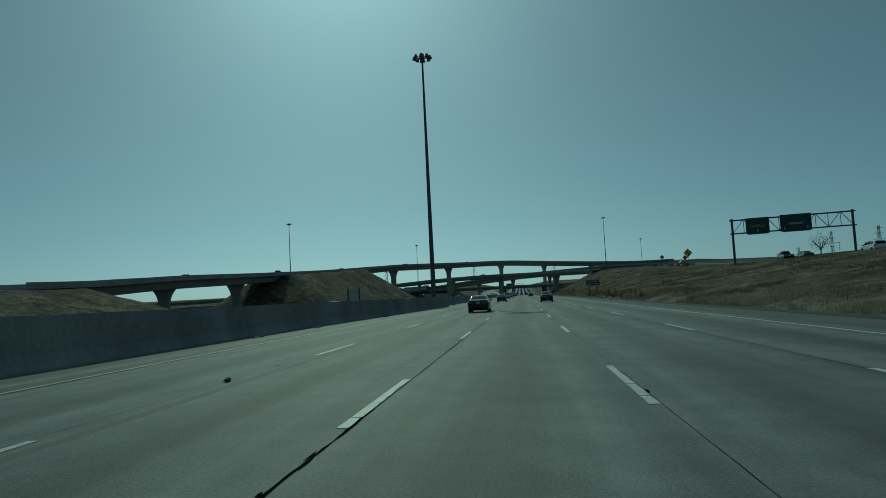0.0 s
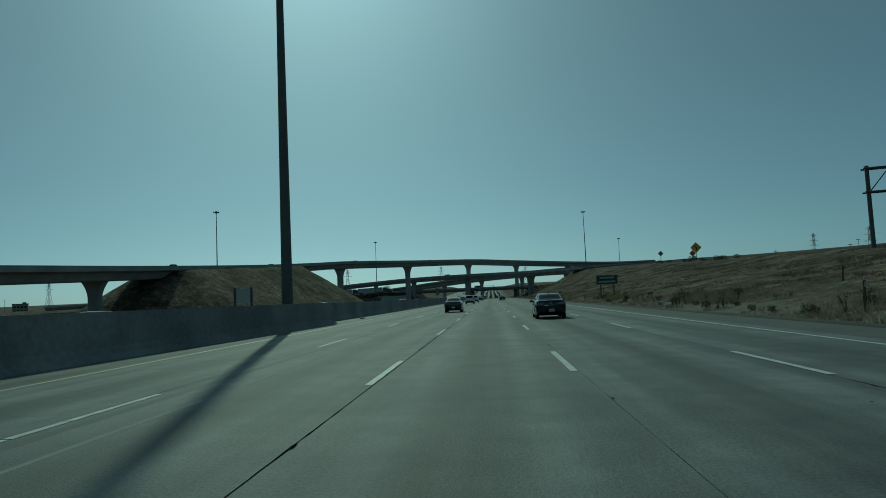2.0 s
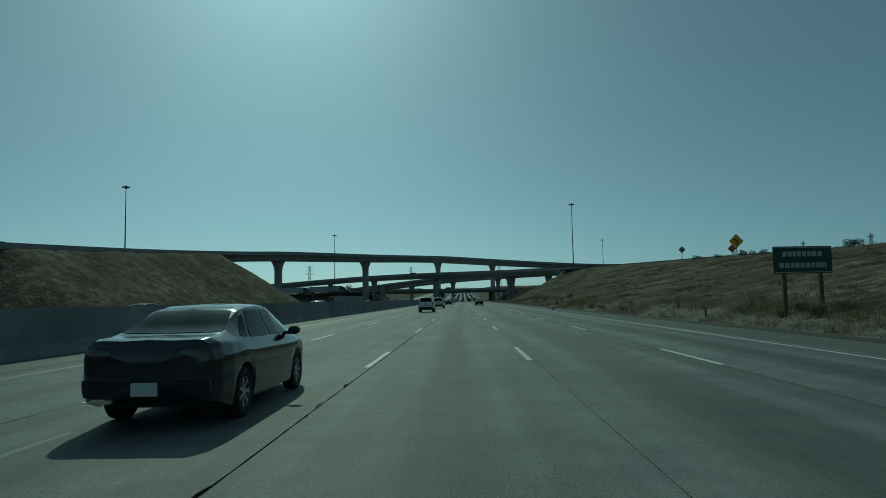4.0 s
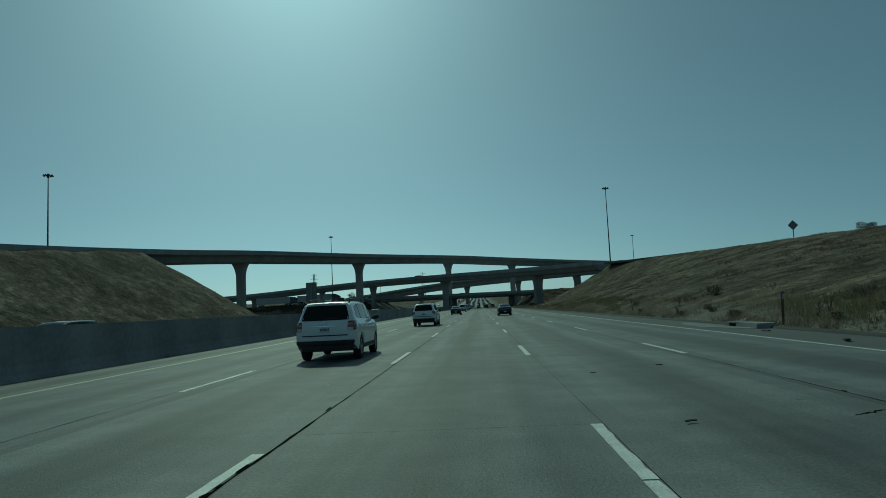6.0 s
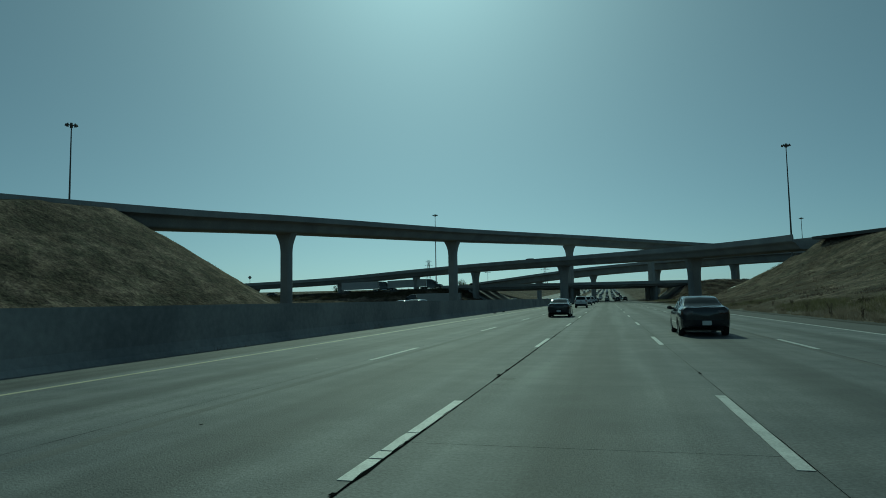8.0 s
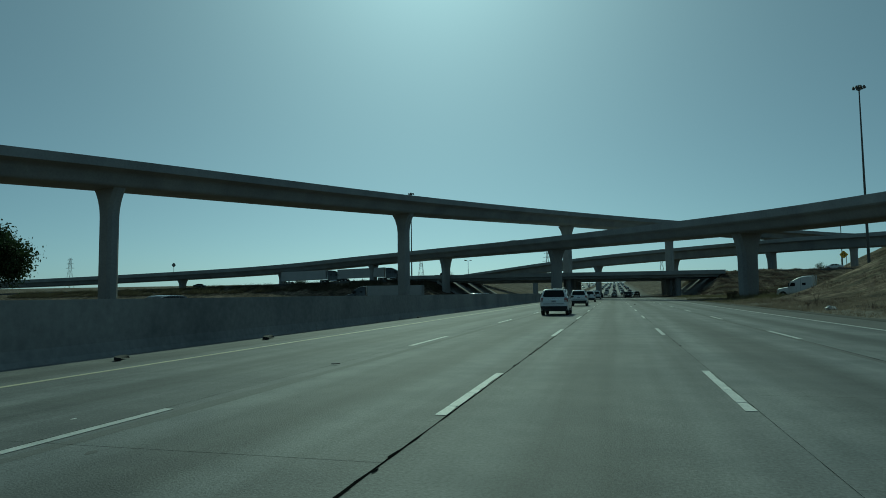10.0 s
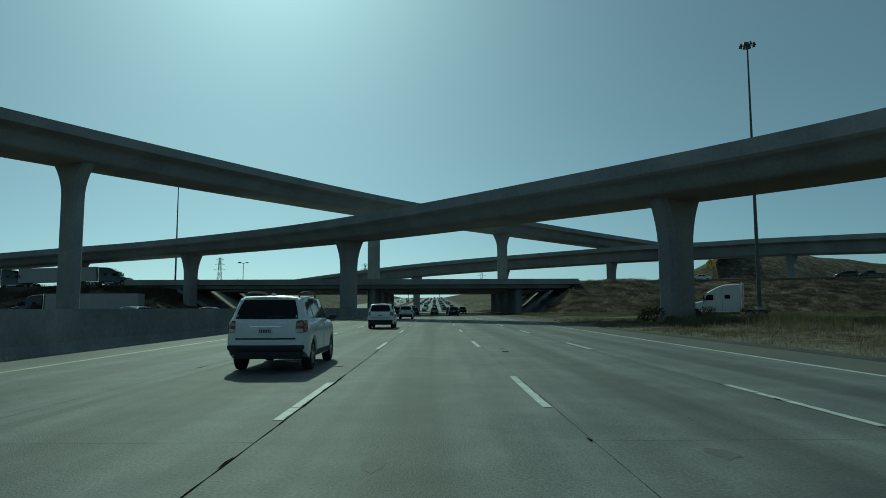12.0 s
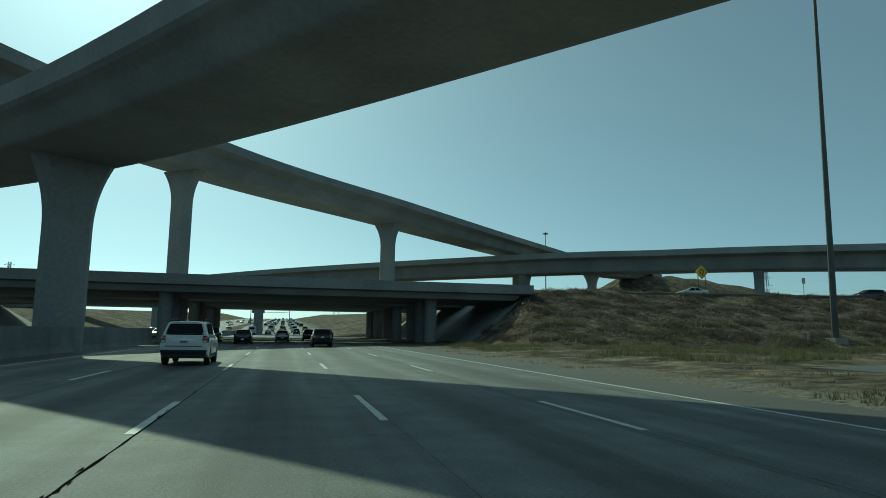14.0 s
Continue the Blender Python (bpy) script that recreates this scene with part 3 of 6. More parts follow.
def wheel(parent, x, y, r, w, side, spokes):
    """A wheel whose outer face looks to the given side."""
    bm = bmesh.new()
    prof = [(0.62, -0.48), (0.9, -0.5), (0.985, -0.42), (1.0, -0.25), (1.0, 0.25), (0.985, 0.42), (0.9, 0.5), (0.62, 0.48)]
    n = 28
    rings = [[Vector((w * b, r * a * math.cos(2 * math.pi * i / n), r * a * math.sin(2 * math.pi * i / n))) for a, b in prof] for i in range(n)]
    rings.append(rings[0])
    loft(bm, rings, True, False)
    bmesh.ops.remove_doubles(bm, verts=bm.verts[:], dist=0.0005)
    tyre = part("wheel", bm, RUBBER, parent, smooth=True)
    tyre.location = (x, y, r)
    bm = bmesh.new()
    o = side * w
    rr = r * 0.66
    loft(bm, [[Vector((o * q, rr * p * math.cos(2 * math.pi * i / n), rr * p * math.sin(2 * math.pi * i / n))) for i in range(n)] for p, q in ((1.0, 0.46), (0.9, 0.47), (0.88, 0.2))], True, False)
    tube(bm, (o * 0.2, 0, 0), (o * 0.42, 0, 0), rr * 0.26, rr * 0.2, 14)
    for k in range(spokes):
        a = 2 * math.pi * k / spokes
        d, e = Vector((0, math.cos(a), math.sin(a))), Vector((0, -math.sin(a), math.cos(a)))
        ring = []
        for f, hwid, q in ((0.15, 0.10, 0.40), (0.55, 0.10, 0.40), (0.93, 0.17, 0.44)):
            ring.append([d * rr * f + e * rr * hwid * sg + Vector((o * (q - dp), 0, 0)) for sg, dp in ((-1, 0), (1, 0), (1, 0.14), (-1, 0.14))])
        loft(bm, ring)
    part("rim", bm, ALLOY, tyre, "alloy rim")
    bm = bmesh.new()
    tube(bm, (o * 0.1, 0, 0), (o * 0.19, 0, 0), rr * 0.9, n=20)
    part("brake_disc", bm, PLASTIC, tyre)
    return tyre


def shell(spec):
    """The outer skin of a car as cross-sections along y, with wheel arches."""
    L, Wd, H = spec["size"]
    K = spec["stations"]
    ky = [k[0] for k in K]
    ya, yb, r, sill = spec["rear_axle"], spec["front_axle"], spec["wheel"], spec["sill"]
    R = r * 1.15
    ys = set(np.linspace(ky[0], ky[-1], 54).tolist()) | set(ky)
    for yc in (ya, yb):
        ys |= {yc + R * math.cos(math.pi * i / 12) for i in range(13)}
    rings = []
    for y in sorted(ys):
        ztop, zs, hm, hr = [lerp(y, ky, [k[i] for k in K]) for i in (1, 2, 3, 4)]
        zb = sill + lerp(y, [ky[0], ky[0] + 0.5, ky[-1] - 0.5, ky[-1]], [spec.get("tail_lift", 0.14), 0, 0, 0.06])
        arch = zb
        for yc in (ya, yb):
            if abs(y - yc) < R:
                arch = max(arch, r + math.sqrt(R * R - (y - yc) ** 2))
        zm = max(arch + 0.03, min(zs - 0.12, 0.62))
        lo = max(arch, zb)
        zr = zs + (ztop - zs) * 0.9
        half = [(0.0, zb + 0.02), (hm * 0.9, zb + 0.02 if lo <= zb + 0.001 else lo - 0.02), (hm * 0.955, lo), (hm * 0.99, max(lo + 0.015, lo + (zm - lo) * 0.5)), (hm, zm), (hm * 0.995, zm + (zs - zm) * 0.5), (hm * 0.965, zs - 0.035), (hm * 0.935, zs),
                (hm * 0.935 + (hr - hm * 0.935) * 0.34, zs + (zr - zs) * 0.36), (hm * 0.935 + (hr - hm * 0.935) * 0.7, zs + (zr - zs) * 0.74), (hr, zr), (hr * 0.86, zr + (ztop - zr) * 0.55), (hr * 0.45, ztop - 0.012), (0.0, ztop)]
        rings.append([Vector((x, y, z)) for x, z in half] + [Vector((-x, y, z)) for x, z in half[-2:0:-1]])
    for end, sg in ((0, -1), (-1, 1)):
        base = rings[end]
        c = Vector((0, base[0].y, (base[0].z + base[13].z) / 2))
        extra = [[c + (p - c) * k + Vector((0, sg * d, 0)) for p in base] for k, d in ((0.95, 0.02), (0.8, 0.035), (0.5, 0.045), (0.2, 0.05))]
        rings = extra[::-1] + rings if end == 0 else rings + extra
    bm = bmesh.new()
    loft(bm, rings)
    return bm


def car(name, m, label, spec, paint_mat, group="", detail=True):
    """A road vehicle, facing +y, standing on z = 0."""
    L, Wd, H = spec["size"]
    root = tagged(empty(name, m), label, spec.get("category", "car"), group)
    bm = shell(spec)
    tree_ = BVHTree.FromBMesh(bm)
    smooth_by_angle(part("body", bm, paint_mat, root), 32)
    yr, yf = spec["stations"][0][0], spec["stations"][-1][0]
    ya, yb, r, sill = spec["rear_axle"], spec["front_axle"], spec["wheel"], spec["sill"]

    def panel(nm, face, quad, mat, off=0.006, nu=8, nv=5, rnd=0.2, parent=None, lbl="", sg=1):
        """A panel laid on the skin: four corners (across, up) seen from that side."""
        bm = bmesh.new()
        g = []
        for j in range(nv + 1):
            row = []
            for i in range(nu + 1):
                u, v = 2 * i / nu - 1, 2 * j / nv - 1
                u, v = u * math.sqrt(1 - rnd * v * v / 2), v * math.sqrt(1 - rnd * u * u / 2)
                a = Vector(quad[0]).lerp(Vector(quad[1]), (u + 1) / 2)
                b = Vector(quad[3]).lerp(Vector(quad[2]), (u + 1) / 2)
                p = a.lerp(b, (v + 1) / 2)
                if face == "rear":
                    o, d = Vector((p.x * sg, yr - 2, p.y)), Vector((0, 1, 0))
                elif face == "front":
                    o, d = Vector((p.x * sg, yf + 2, p.y)), Vector((0, -1, 0))
                elif face == "top":
                    o, d = Vector((p.x * sg, p.y, 4)), Vector((0, 0, -1))
                else:
                    o, d = Vector((sg * 3, p.x, p.y)), Vector((-sg, 0, 0))
                h = tree_.ray_cast(o, d)
                q = h[0] + h[1] * off * (1 if h[1].dot(d) < 0 else -1) if h[0] is not None else None
                if q is None:
                    q = row[-1].co.copy() if row else (g[-1][i].co.copy() if g else Vector((0, 0, 1)))
                row.append(bm.verts.new(q))
            g.append(row)
        for p, q in zip(g, g[1:]):
            for i in range(nu):
                try:
                    bm.faces.new((p[i], p[i + 1], q[i + 1], q[i]))
                except ValueError:
                    pass
        inward = {"rear": Vector((0, 1, 0)), "front": Vector((0, -1, 0)), "top": Vector((0, 0, -1)), "side": Vector((-sg, 0, 0))}[face]
        edges = [e for e in bm.edges if e.is_boundary]
        ex = bmesh.ops.extrude_edge_only(bm, edges=edges)
        for v in [x for x in ex["geom"] if isinstance(x, bmesh.types.BMVert)]:
            v.co += inward * (off + 0.012)
        bmesh.ops.recalc_face_normals(bm, faces=bm.faces[:])
        return smooth_by_angle(part(nm, bm, mat, parent or root, lbl), 40)

    bm = bmesh.new()
    box(bm, -Wd * 0.38, Wd * 0.38, yr + 0.6, yf - 0.5, sill - 0.03, 0.6)
    part("underbody", bm, PLASTIC, root)
    panel("rear_window", "rear", spec["rear_window"], GLASS, nu=12, nv=6, rnd=0.12, lbl="dark tinted rear window")
    panel("windscreen", "top", spec["windscreen"], GLASS, nu=12, nv=6, rnd=0.08)
    for sg in (-1, 1):
        for quad in spec["windows"]:
            panel("side_window", "side", quad, GLASS, sg=sg, rnd=0.16)
        bm = bmesh.new()
        ym, zm, xm = spec["mirror"]
        bmesh.ops.create_icosphere(bm, subdivisions=3, radius=1, matrix=Matrix.Translation((sg * (xm + 0.085), ym + 0.02, zm + 0.065)) @ Matrix.Diagonal((0.1, 0.055, 0.07, 1)))
        box(bm, sg * (xm - 0.12), sg * (xm + 0.05), ym - 0.025, ym + 0.035, zm + 0.0, zm + 0.05, 0.012)
        smooth_by_angle(part("wing_mirror", bm, PLASTIC, root), 50)
        for quad in spec["heads"]:
            panel("headlight", "front", quad, CLEAR_LENS, sg=sg, nu=4, nv=3)
        for nm, face, quad, mat, off in spec["lamps"]:
            panel(nm, face, quad, mat, off=off, sg=sg, nu=5, nv=4, rnd=0.25)
        if detail:
            for y0 in spec["handles"]:
                z = spec["handle_z"]
                panel("door_handle", "side", ((y0 - 0.1, z), (y0 + 0.1, z + 0.005), (y0 + 0.1, z + 0.035), (y0 - 0.1, z + 0.03)), spec.get("handle_mat", paint_mat), off=0.025, sg=sg, nu=4, nv=2)
            for y0, z0, y1, z1 in spec["seams"]:
                panel("door_seam", "side", ((y0 - 0.005, z0), (y0 + 0.005, z0), (y1 + 0.005, z1), (y1 - 0.005, z1)), PLASTIC, off=0.0015, sg=sg, nu=1, nv=6, rnd=0)
            for nm, quad, mat, off in spec["side_trim"]:
                panel(nm, "side", quad, mat, off=off, sg=sg, nu=10, nv=2, rnd=0.02)
        for yc in (ya, yb):
            wheel(root, sg * (Wd / 2 - 0.125), yc, r, 0.21, sg, spec.get("spokes", 5))
    for nm, quad, mat, off in spec["rear_trim"] if detail else spec["rear_trim"][:1]:
        panel(nm, "rear", quad, mat, off=off, nu=10, nv=3, rnd=0.1)
    for rx, rz, rr in spec.get("rings", ()) if detail else ():
        for sg in (-1, 1):
            hit_ = tree_.ray_cast(Vector((sg * rx, yr - 2, rz)), Vector((0, 1, 0)))[0]
            if hit_ is None:
                continue
            bm = bmesh.new()
            n = 18
            ring_ = [hit_ + Vector((rr * math.cos(2 * math.pi * i / n), -0.014, rr * math.sin(2 * math.pi * i / n))) for i in range(n + 1)]
            for p, q in zip(ring_, ring_[1:]):
                tube(bm, p, q, 0.006, n=5, caps=False)
            part("lamp_ring", bm, CHROME, root, "thin bright lamp ring")
    if detail and "ring_emblem" in spec:
        ex, ez, er = spec["ring_emblem"]
        at = tree_.ray_cast(Vector((ex, yr - 2, ez)), Vector((0, 1, 0)))[0]
        bm = bmesh.new()
        n = 20
        ring_ = [at + Vector((er * math.cos(2 * math.pi * i / n), -0.012, er * 0.78 * math.sin(2 * math.pi * i / n))) for i in range(n + 1)]
        for p, q in zip(ring_, ring_[1:]):
            tube(bm, p, q, 0.007, n=5, caps=False)
        part("emblem", bm, CHROME, root, "plain chrome oval emblem")
    px, pz, po = spec["plate"]
    h = tree_.ray_cast(Vector((px, yr - 2, pz)), Vector((0, 1, 0)))[0]
    y0 = h.y - po
    bm = bmesh.new()
    box(bm, px - 0.155, px + 0.155, y0 - 0.012, y0 + 0.06, pz - 0.078, pz + 0.078, 0.005)
    plate = part("number_plate", bm, PLATE, root, "white plate with dark bars")
    for i in range(7 if detail else 0):
        bm = bmesh.new()
        box(bm, px - 0.125 + i * 0.037, px - 0.1 + i * 0.037, y0 - 0.0145, y0 - 0.0115, pz - 0.035, pz + 0.035)
        part("plate_bar", bm, PLATE_INK, plate)
    for x in spec["exhaust"]:
        bm = bmesh.new()
        tube(bm, (x, yr + 0.0, sill + 0.06), (x, yr + 0.3, sill + 0.06), 0.035, n=10)
        part("exhaust", bm, CHROME, root)
    return root


SEDAN = dict(size=(4.52, 1.76, 1.465), sill=0.21, wheel=0.318, rear_axle=-1.33, front_axle=1.31, spokes=7,
             stations=[(-2.24, 0.99, 0.93, 0.71, 0.60), (-2.19, 1.05, 0.98, 0.775, 0.64), (-2.05, 1.07, 1.0, 0.83, 0.67), (-1.75, 1.085, 0.99, 0.868, 0.68), (-1.5, 1.14, 0.985, 0.878, 0.64), (-1.2, 1.28, 0.975, 0.88, 0.585), (-0.9, 1.40, 0.965, 0.88, 0.59), (-0.55, 1.453, 0.955, 0.88, 0.59), (-0.1, 1.465, 0.945, 0.88, 0.595), (0.3, 1.44, 0.935, 0.88, 0.60),
                       (0.6, 1.355, 0.925, 0.88, 0.59), (0.9, 1.20, 0.915, 0.878, 0.635), (1.15, 1.05, 0.905, 0.872, 0.70), (1.35, 0.97, 0.89, 0.862, 0.73), (1.75, 0.90, 0.83, 0.835, 0.70), (2.05, 0.80, 0.74, 0.77, 0.62), (2.2, 0.68, 0.62, 0.66, 0.52), (2.27, 0.58, 0.54, 0.56, 0.42)],
             rear_window=((-0.66, 1.10), (0.66, 1.10), (0.50, 1.405), (-0.50, 1.405)), windscreen=((-0.62, 1.12), (0.62, 1.12), (0.50, 0.42), (-0.50, 0.42)),
             windows=[((-1.0, 1.0), (-0.18, 0.985), (-0.18, 1.37), (-0.72, 1.36)), ((-0.12, 0.985), (0.88, 0.965), (0.40, 1.34), (-0.12, 1.37)), ((-1.30, 1.03), (-1.06, 1.01), (-0.83, 1.32), (-0.92, 1.30))],
             mirror=(0.74, 0.945, 0.86), heads=[((0.38, 0.60), (0.74, 0.64), (0.72, 0.76), (0.40, 0.70))],
             lamps=[("tail_light", "rear", ((0.44, 0.80), (0.74, 0.80), (0.72, 0.95), (0.40, 0.93)), SMOKED, 0.006), ("tail_light", "side", ((-2.19, 0.79), (-2.0, 0.81), (-2.03, 0.95), (-2.19, 0.95)), SMOKED, 0.006)],
             rings=((0.65, 0.875, 0.058), (0.49, 0.875, 0.058)),
             handles=(-0.32, 0.6), handle_z=0.82, seams=[(-0.15, 0.35, -0.15, 0.96), (0.92, 0.35, 0.86, 0.95), (-0.98, 0.72, -1.02, 0.98)],
             side_trim=[("door_strip", ((-0.92, 0.50), (0.86, 0.50), (0.86, 0.535), (-0.92, 0.535)), CHROME, 0.008)],
             rear_trim=[("rear_bumper", ((-0.72, 0.40), (0.72, 0.40), (0.74, 0.60), (-0.74, 0.60)), BLACK_CAR, 0.045), ("boot_lip", ((-0.60, 0.965), (0.60, 0.965), (0.58, 0.985), (-0.58, 0.985)), BLACK_CAR, 0.03), ("boot_seam", ((-0.62, 0.615), (0.62, 0.615), (0.62, 0.625), (-0.62, 0.625)), PLASTIC, 0.002),
                        ("badge", ((-0.36, 0.755), (-0.16, 0.755), (-0.16, 0.78), (-0.36, 0.78)), CHROME, 0.006)],
             plate=(0.02, 0.49, 0.05), exhaust=(), ring_emblem=(0.0, 0.905, 0.065))
SUV = dict(size=(4.6, 1.795, 1.67), sill=0.28, tail_lift=0.2, wheel=0.345, rear_axle=-1.36, front_axle=1.31, spokes=5,
           stations=[(-2.28, 1.07, 1.02, 0.775, 0.66), (-2.24, 1.13, 1.06, 0.825, 0.66), (-2.17, 1.24, 1.09, 0.862, 0.645), (-2.05, 1.46, 1.10, 0.885, 0.67), (-1.95, 1.59, 1.10, 0.892, 0.665), (-1.8, 1.635, 1.10, 0.897, 0.665), (-1.2, 1.66, 1.09, 0.898, 0.67), (-0.6, 1.67, 1.08, 0.898, 0.675), (0.0, 1.662, 1.07, 0.898, 0.675), (0.35, 1.63, 1.06, 0.898, 0.675),
                     (0.65, 1.54, 1.055, 0.898, 0.68), (0.95, 1.39, 1.05, 0.896, 0.69), (1.25, 1.21, 1.04, 0.89, 0.71), (1.42, 1.11, 1.03, 0.885, 0.75), (1.75, 1.05, 0.98, 0.865, 0.74), (2.05, 0.96, 0.90, 0.81, 0.66), (2.2, 0.84, 0.80, 0.71, 0.56), (2.28, 0.74, 0.70, 0.61, 0.46)],
           rear_window=((-0.70, 1.13), (0.70, 1.13), (0.58, 1.545), (-0.58, 1.545)), windscreen=((-0.66, 1.28), (0.66, 1.28), (0.56, 0.48), (-0.56, 0.48)),
           windows=[((-1.72, 1.19), (-1.16, 1.15), (-1.16, 1.56), (-1.62, 1.50)), ((-1.09, 1.145), (-0.14, 1.125), (-0.14, 1.575), (-1.09, 1.575)), ((-0.08, 1.125), (0.98, 1.11), (0.50, 1.50), (-0.08, 1.57))],
           mirror=(0.86, 1.08, 0.89), heads=[((0.42, 0.72), (0.78, 0.78), (0.74, 0.92), (0.44, 0.84))],
           lamps=[("tail_light", "rear", ((0.65, 0.84), (0.83, 0.84), (0.82, 1.1), (0.66, 1.1)), RED_LENS, 0.008), ("tail_light", "side", ((-2.23, 0.84), (-2.12, 0.86), (-1.93, 1.1), (-2.20, 1.1)), RED_LENS, 0.008), ("reverse_light", "rear", ((0.66, 0.85), (0.80, 0.85), (0.80, 0.93), (0.66, 0.93)), CLEAR_LENS, 0.014), ("turn_light", "rear", ((0.66, 0.985), (0.80, 0.985), (0.79, 1.05), (0.67, 1.05)), PALE_LENS, 0.014)],
           handles=(-0.75, 0.24), handle_z=0.94, seams=[(-0.11, 0.45, -0.11, 1.1), (1.0, 0.45, 1.02, 1.08), (-1.08, 0.8, -1.13, 1.12)],
           side_trim=[("sill_trim", ((-0.93, 0.3), (0.88, 0.3), (0.88, 0.42), (-0.93, 0.42)), PLASTIC, 0.012), ("pillar_trim", ((-0.19, 1.125), (-0.03, 1.125), (-0.03, 1.572), (-0.19, 1.575)), PLASTIC, 0.004), ("pillar_trim", ((-1.2, 1.15), (-1.05, 1.147), (-1.05, 1.572), (-1.2, 1.56)), PLASTIC, 0.004), ("fuel_flap", ((-1.78, 0.86), (-1.6, 0.86), (-1.6, 1.02), (-1.78, 1.02)), PEARL_CAR, 0.004)],
           rear_trim=[("rear_bumper", ((-0.78, 0.46), (0.78, 0.46), (0.82, 0.585), (-0.82, 0.585)), PLASTIC, 0.05), ("upper_bumper", ((-0.81, 0.59), (0.81, 0.59), (0.79, 0.70), (-0.79, 0.70)), PEARL_CAR, 0.04), ("bumper_step", ((-0.66, 0.705), (0.66, 0.705), (0.66, 0.735), (-0.66, 0.735)), PLASTIC, 0.02),
                      ("emblem", ((-0.08, 1.0), (0.08, 1.0), (0.08, 1.05), (-0.08, 1.05)), CHROME, 0.01), ("tailgate_trim", ((-0.34, 0.965), (0.34, 0.965), (0.34, 0.985), (-0.34, 0.985)), CHROME, 0.008), ("roof_spoiler", ((-0.60, 1.565), (0.60, 1.565), (0.58, 1.6), (-0.58, 1.6)), PEARL_CAR, 0.03), ("rear_wiper", ((-0.02, 1.15), (0.38, 1.17), (0.38, 1.185), (-0.02, 1.17)), PLASTIC, 0.02)],
           plate=(0.0, 0.88, 0.012), exhaust=())


def rails(root, spec, mat):
    for sg in (-1, 1):
        bm = bmesh.new()
        pts = [Vector((sg * 0.6, y, z)) for y, z in ((-1.72, 1.60), (-1.6, 1.69), (-1.2, 1.722), (-0.4, 1.735), (0.15, 1.715), (0.34, 1.62))]
        for a, b in zip(pts, pts[1:]):
            tube(bm, a, b, 0.022, n=8)
        smooth_by_angle(part("roof_rail", bm, mat, root, "dark grey roof rail"), 60)


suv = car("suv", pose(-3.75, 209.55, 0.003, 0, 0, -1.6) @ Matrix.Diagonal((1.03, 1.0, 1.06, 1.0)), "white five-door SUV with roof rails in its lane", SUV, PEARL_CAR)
rails(suv, SUV, PLASTIC)
bm = bmesh.new()
box(bm, -0.04, 0.04, -1.72, -1.52, 1.63, 1.70, 0.02)
part("roof_fin", bm, PEARL_CAR, suv)
bm = bmesh.new()
box(bm, -0.79, 0.79, -2.25, -1.72, 0.3, 0.52, 0.07)
part("rear_valance", bm, PLASTIC, suv, "black plastic valance under the bumper")
black = car("sedan", pose(3.78, 85.55, 0.003, 0, 0, -0.9) @ Matrix.Diagonal((1.03, 1.0, 1.01, 1.0)), "black four-door sedan with a short roof aerial", SEDAN, BLACK_CAR)
bm = bmesh.new()
tube(bm, (0, -0.72, 1.42), (0.02, -0.98, 1.62), 0.009, 0.005, 6)
part("aerial", bm, PLASTIC, black)
old_spec = dict(SEDAN, size=(4.75, 1.82, 1.42), spokes=6, side_trim=[],
                rings=(), lamps=[("tail_light", "rear", ((0.46, 0.80), (0.74, 0.80), (0.73, 0.94), (0.48, 0.93)), RED_LENS, 0.008)], plate=(0.0, 0.84, 0.012))
old_spec["stations"] = [(y * 1.05, zt - 0.02, zs, hm * 1.035, hr * 1.06) for y, zt, zs, hm, hr in SEDAN["stations"]]
old_spec["rear_trim"] = [("rear_bumper", ((-0.76, 0.40), (0.76, 0.40), (0.77, 0.62), (-0.77, 0.62)), NAVY_CAR, 0.06), ("emblem", ((-0.05, 0.93), (0.05, 0.93), (0.05, 0.97), (-0.05, 0.97)), CHROME, 0.01)]
car("sedan", pose(-3.35, 47.1, 0.003), "dark blue older saloon car with red tail lights", old_spec, NAVY_CAR)

# added repeats of the one moving SUV, at its other positions along the lane
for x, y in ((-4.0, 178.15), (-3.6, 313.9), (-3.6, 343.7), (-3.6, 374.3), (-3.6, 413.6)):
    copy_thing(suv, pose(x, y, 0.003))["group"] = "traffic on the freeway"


# ---- ramp on the bank ----
ramp_pts = [p for p in m_pts if p.y < 347 and p.x > 38]
bm = bmesh.new()
sweep(bm, ramp_pts, [(-4.9, 0.02), (4.9, 0.02), (4.9, -0.5), (-4.9, -0.5)])
tagged(finish("ramp_road", bm, SHOULDER), "grey ramp road on top of the grass bank", "road", kind="structure")
bm = bmesh.new()
sweep(bm, [p for p in ramp_pts if p.y < 340], [(5.0, -0.4), (5.35, -0.4), (5.28, 0.85), (5.08, 0.85)])
tagged(finish("ramp_barrier", bm, SHADED_WALL), "long low concrete barrier beside the ramp road", "barrier", kind="structure")


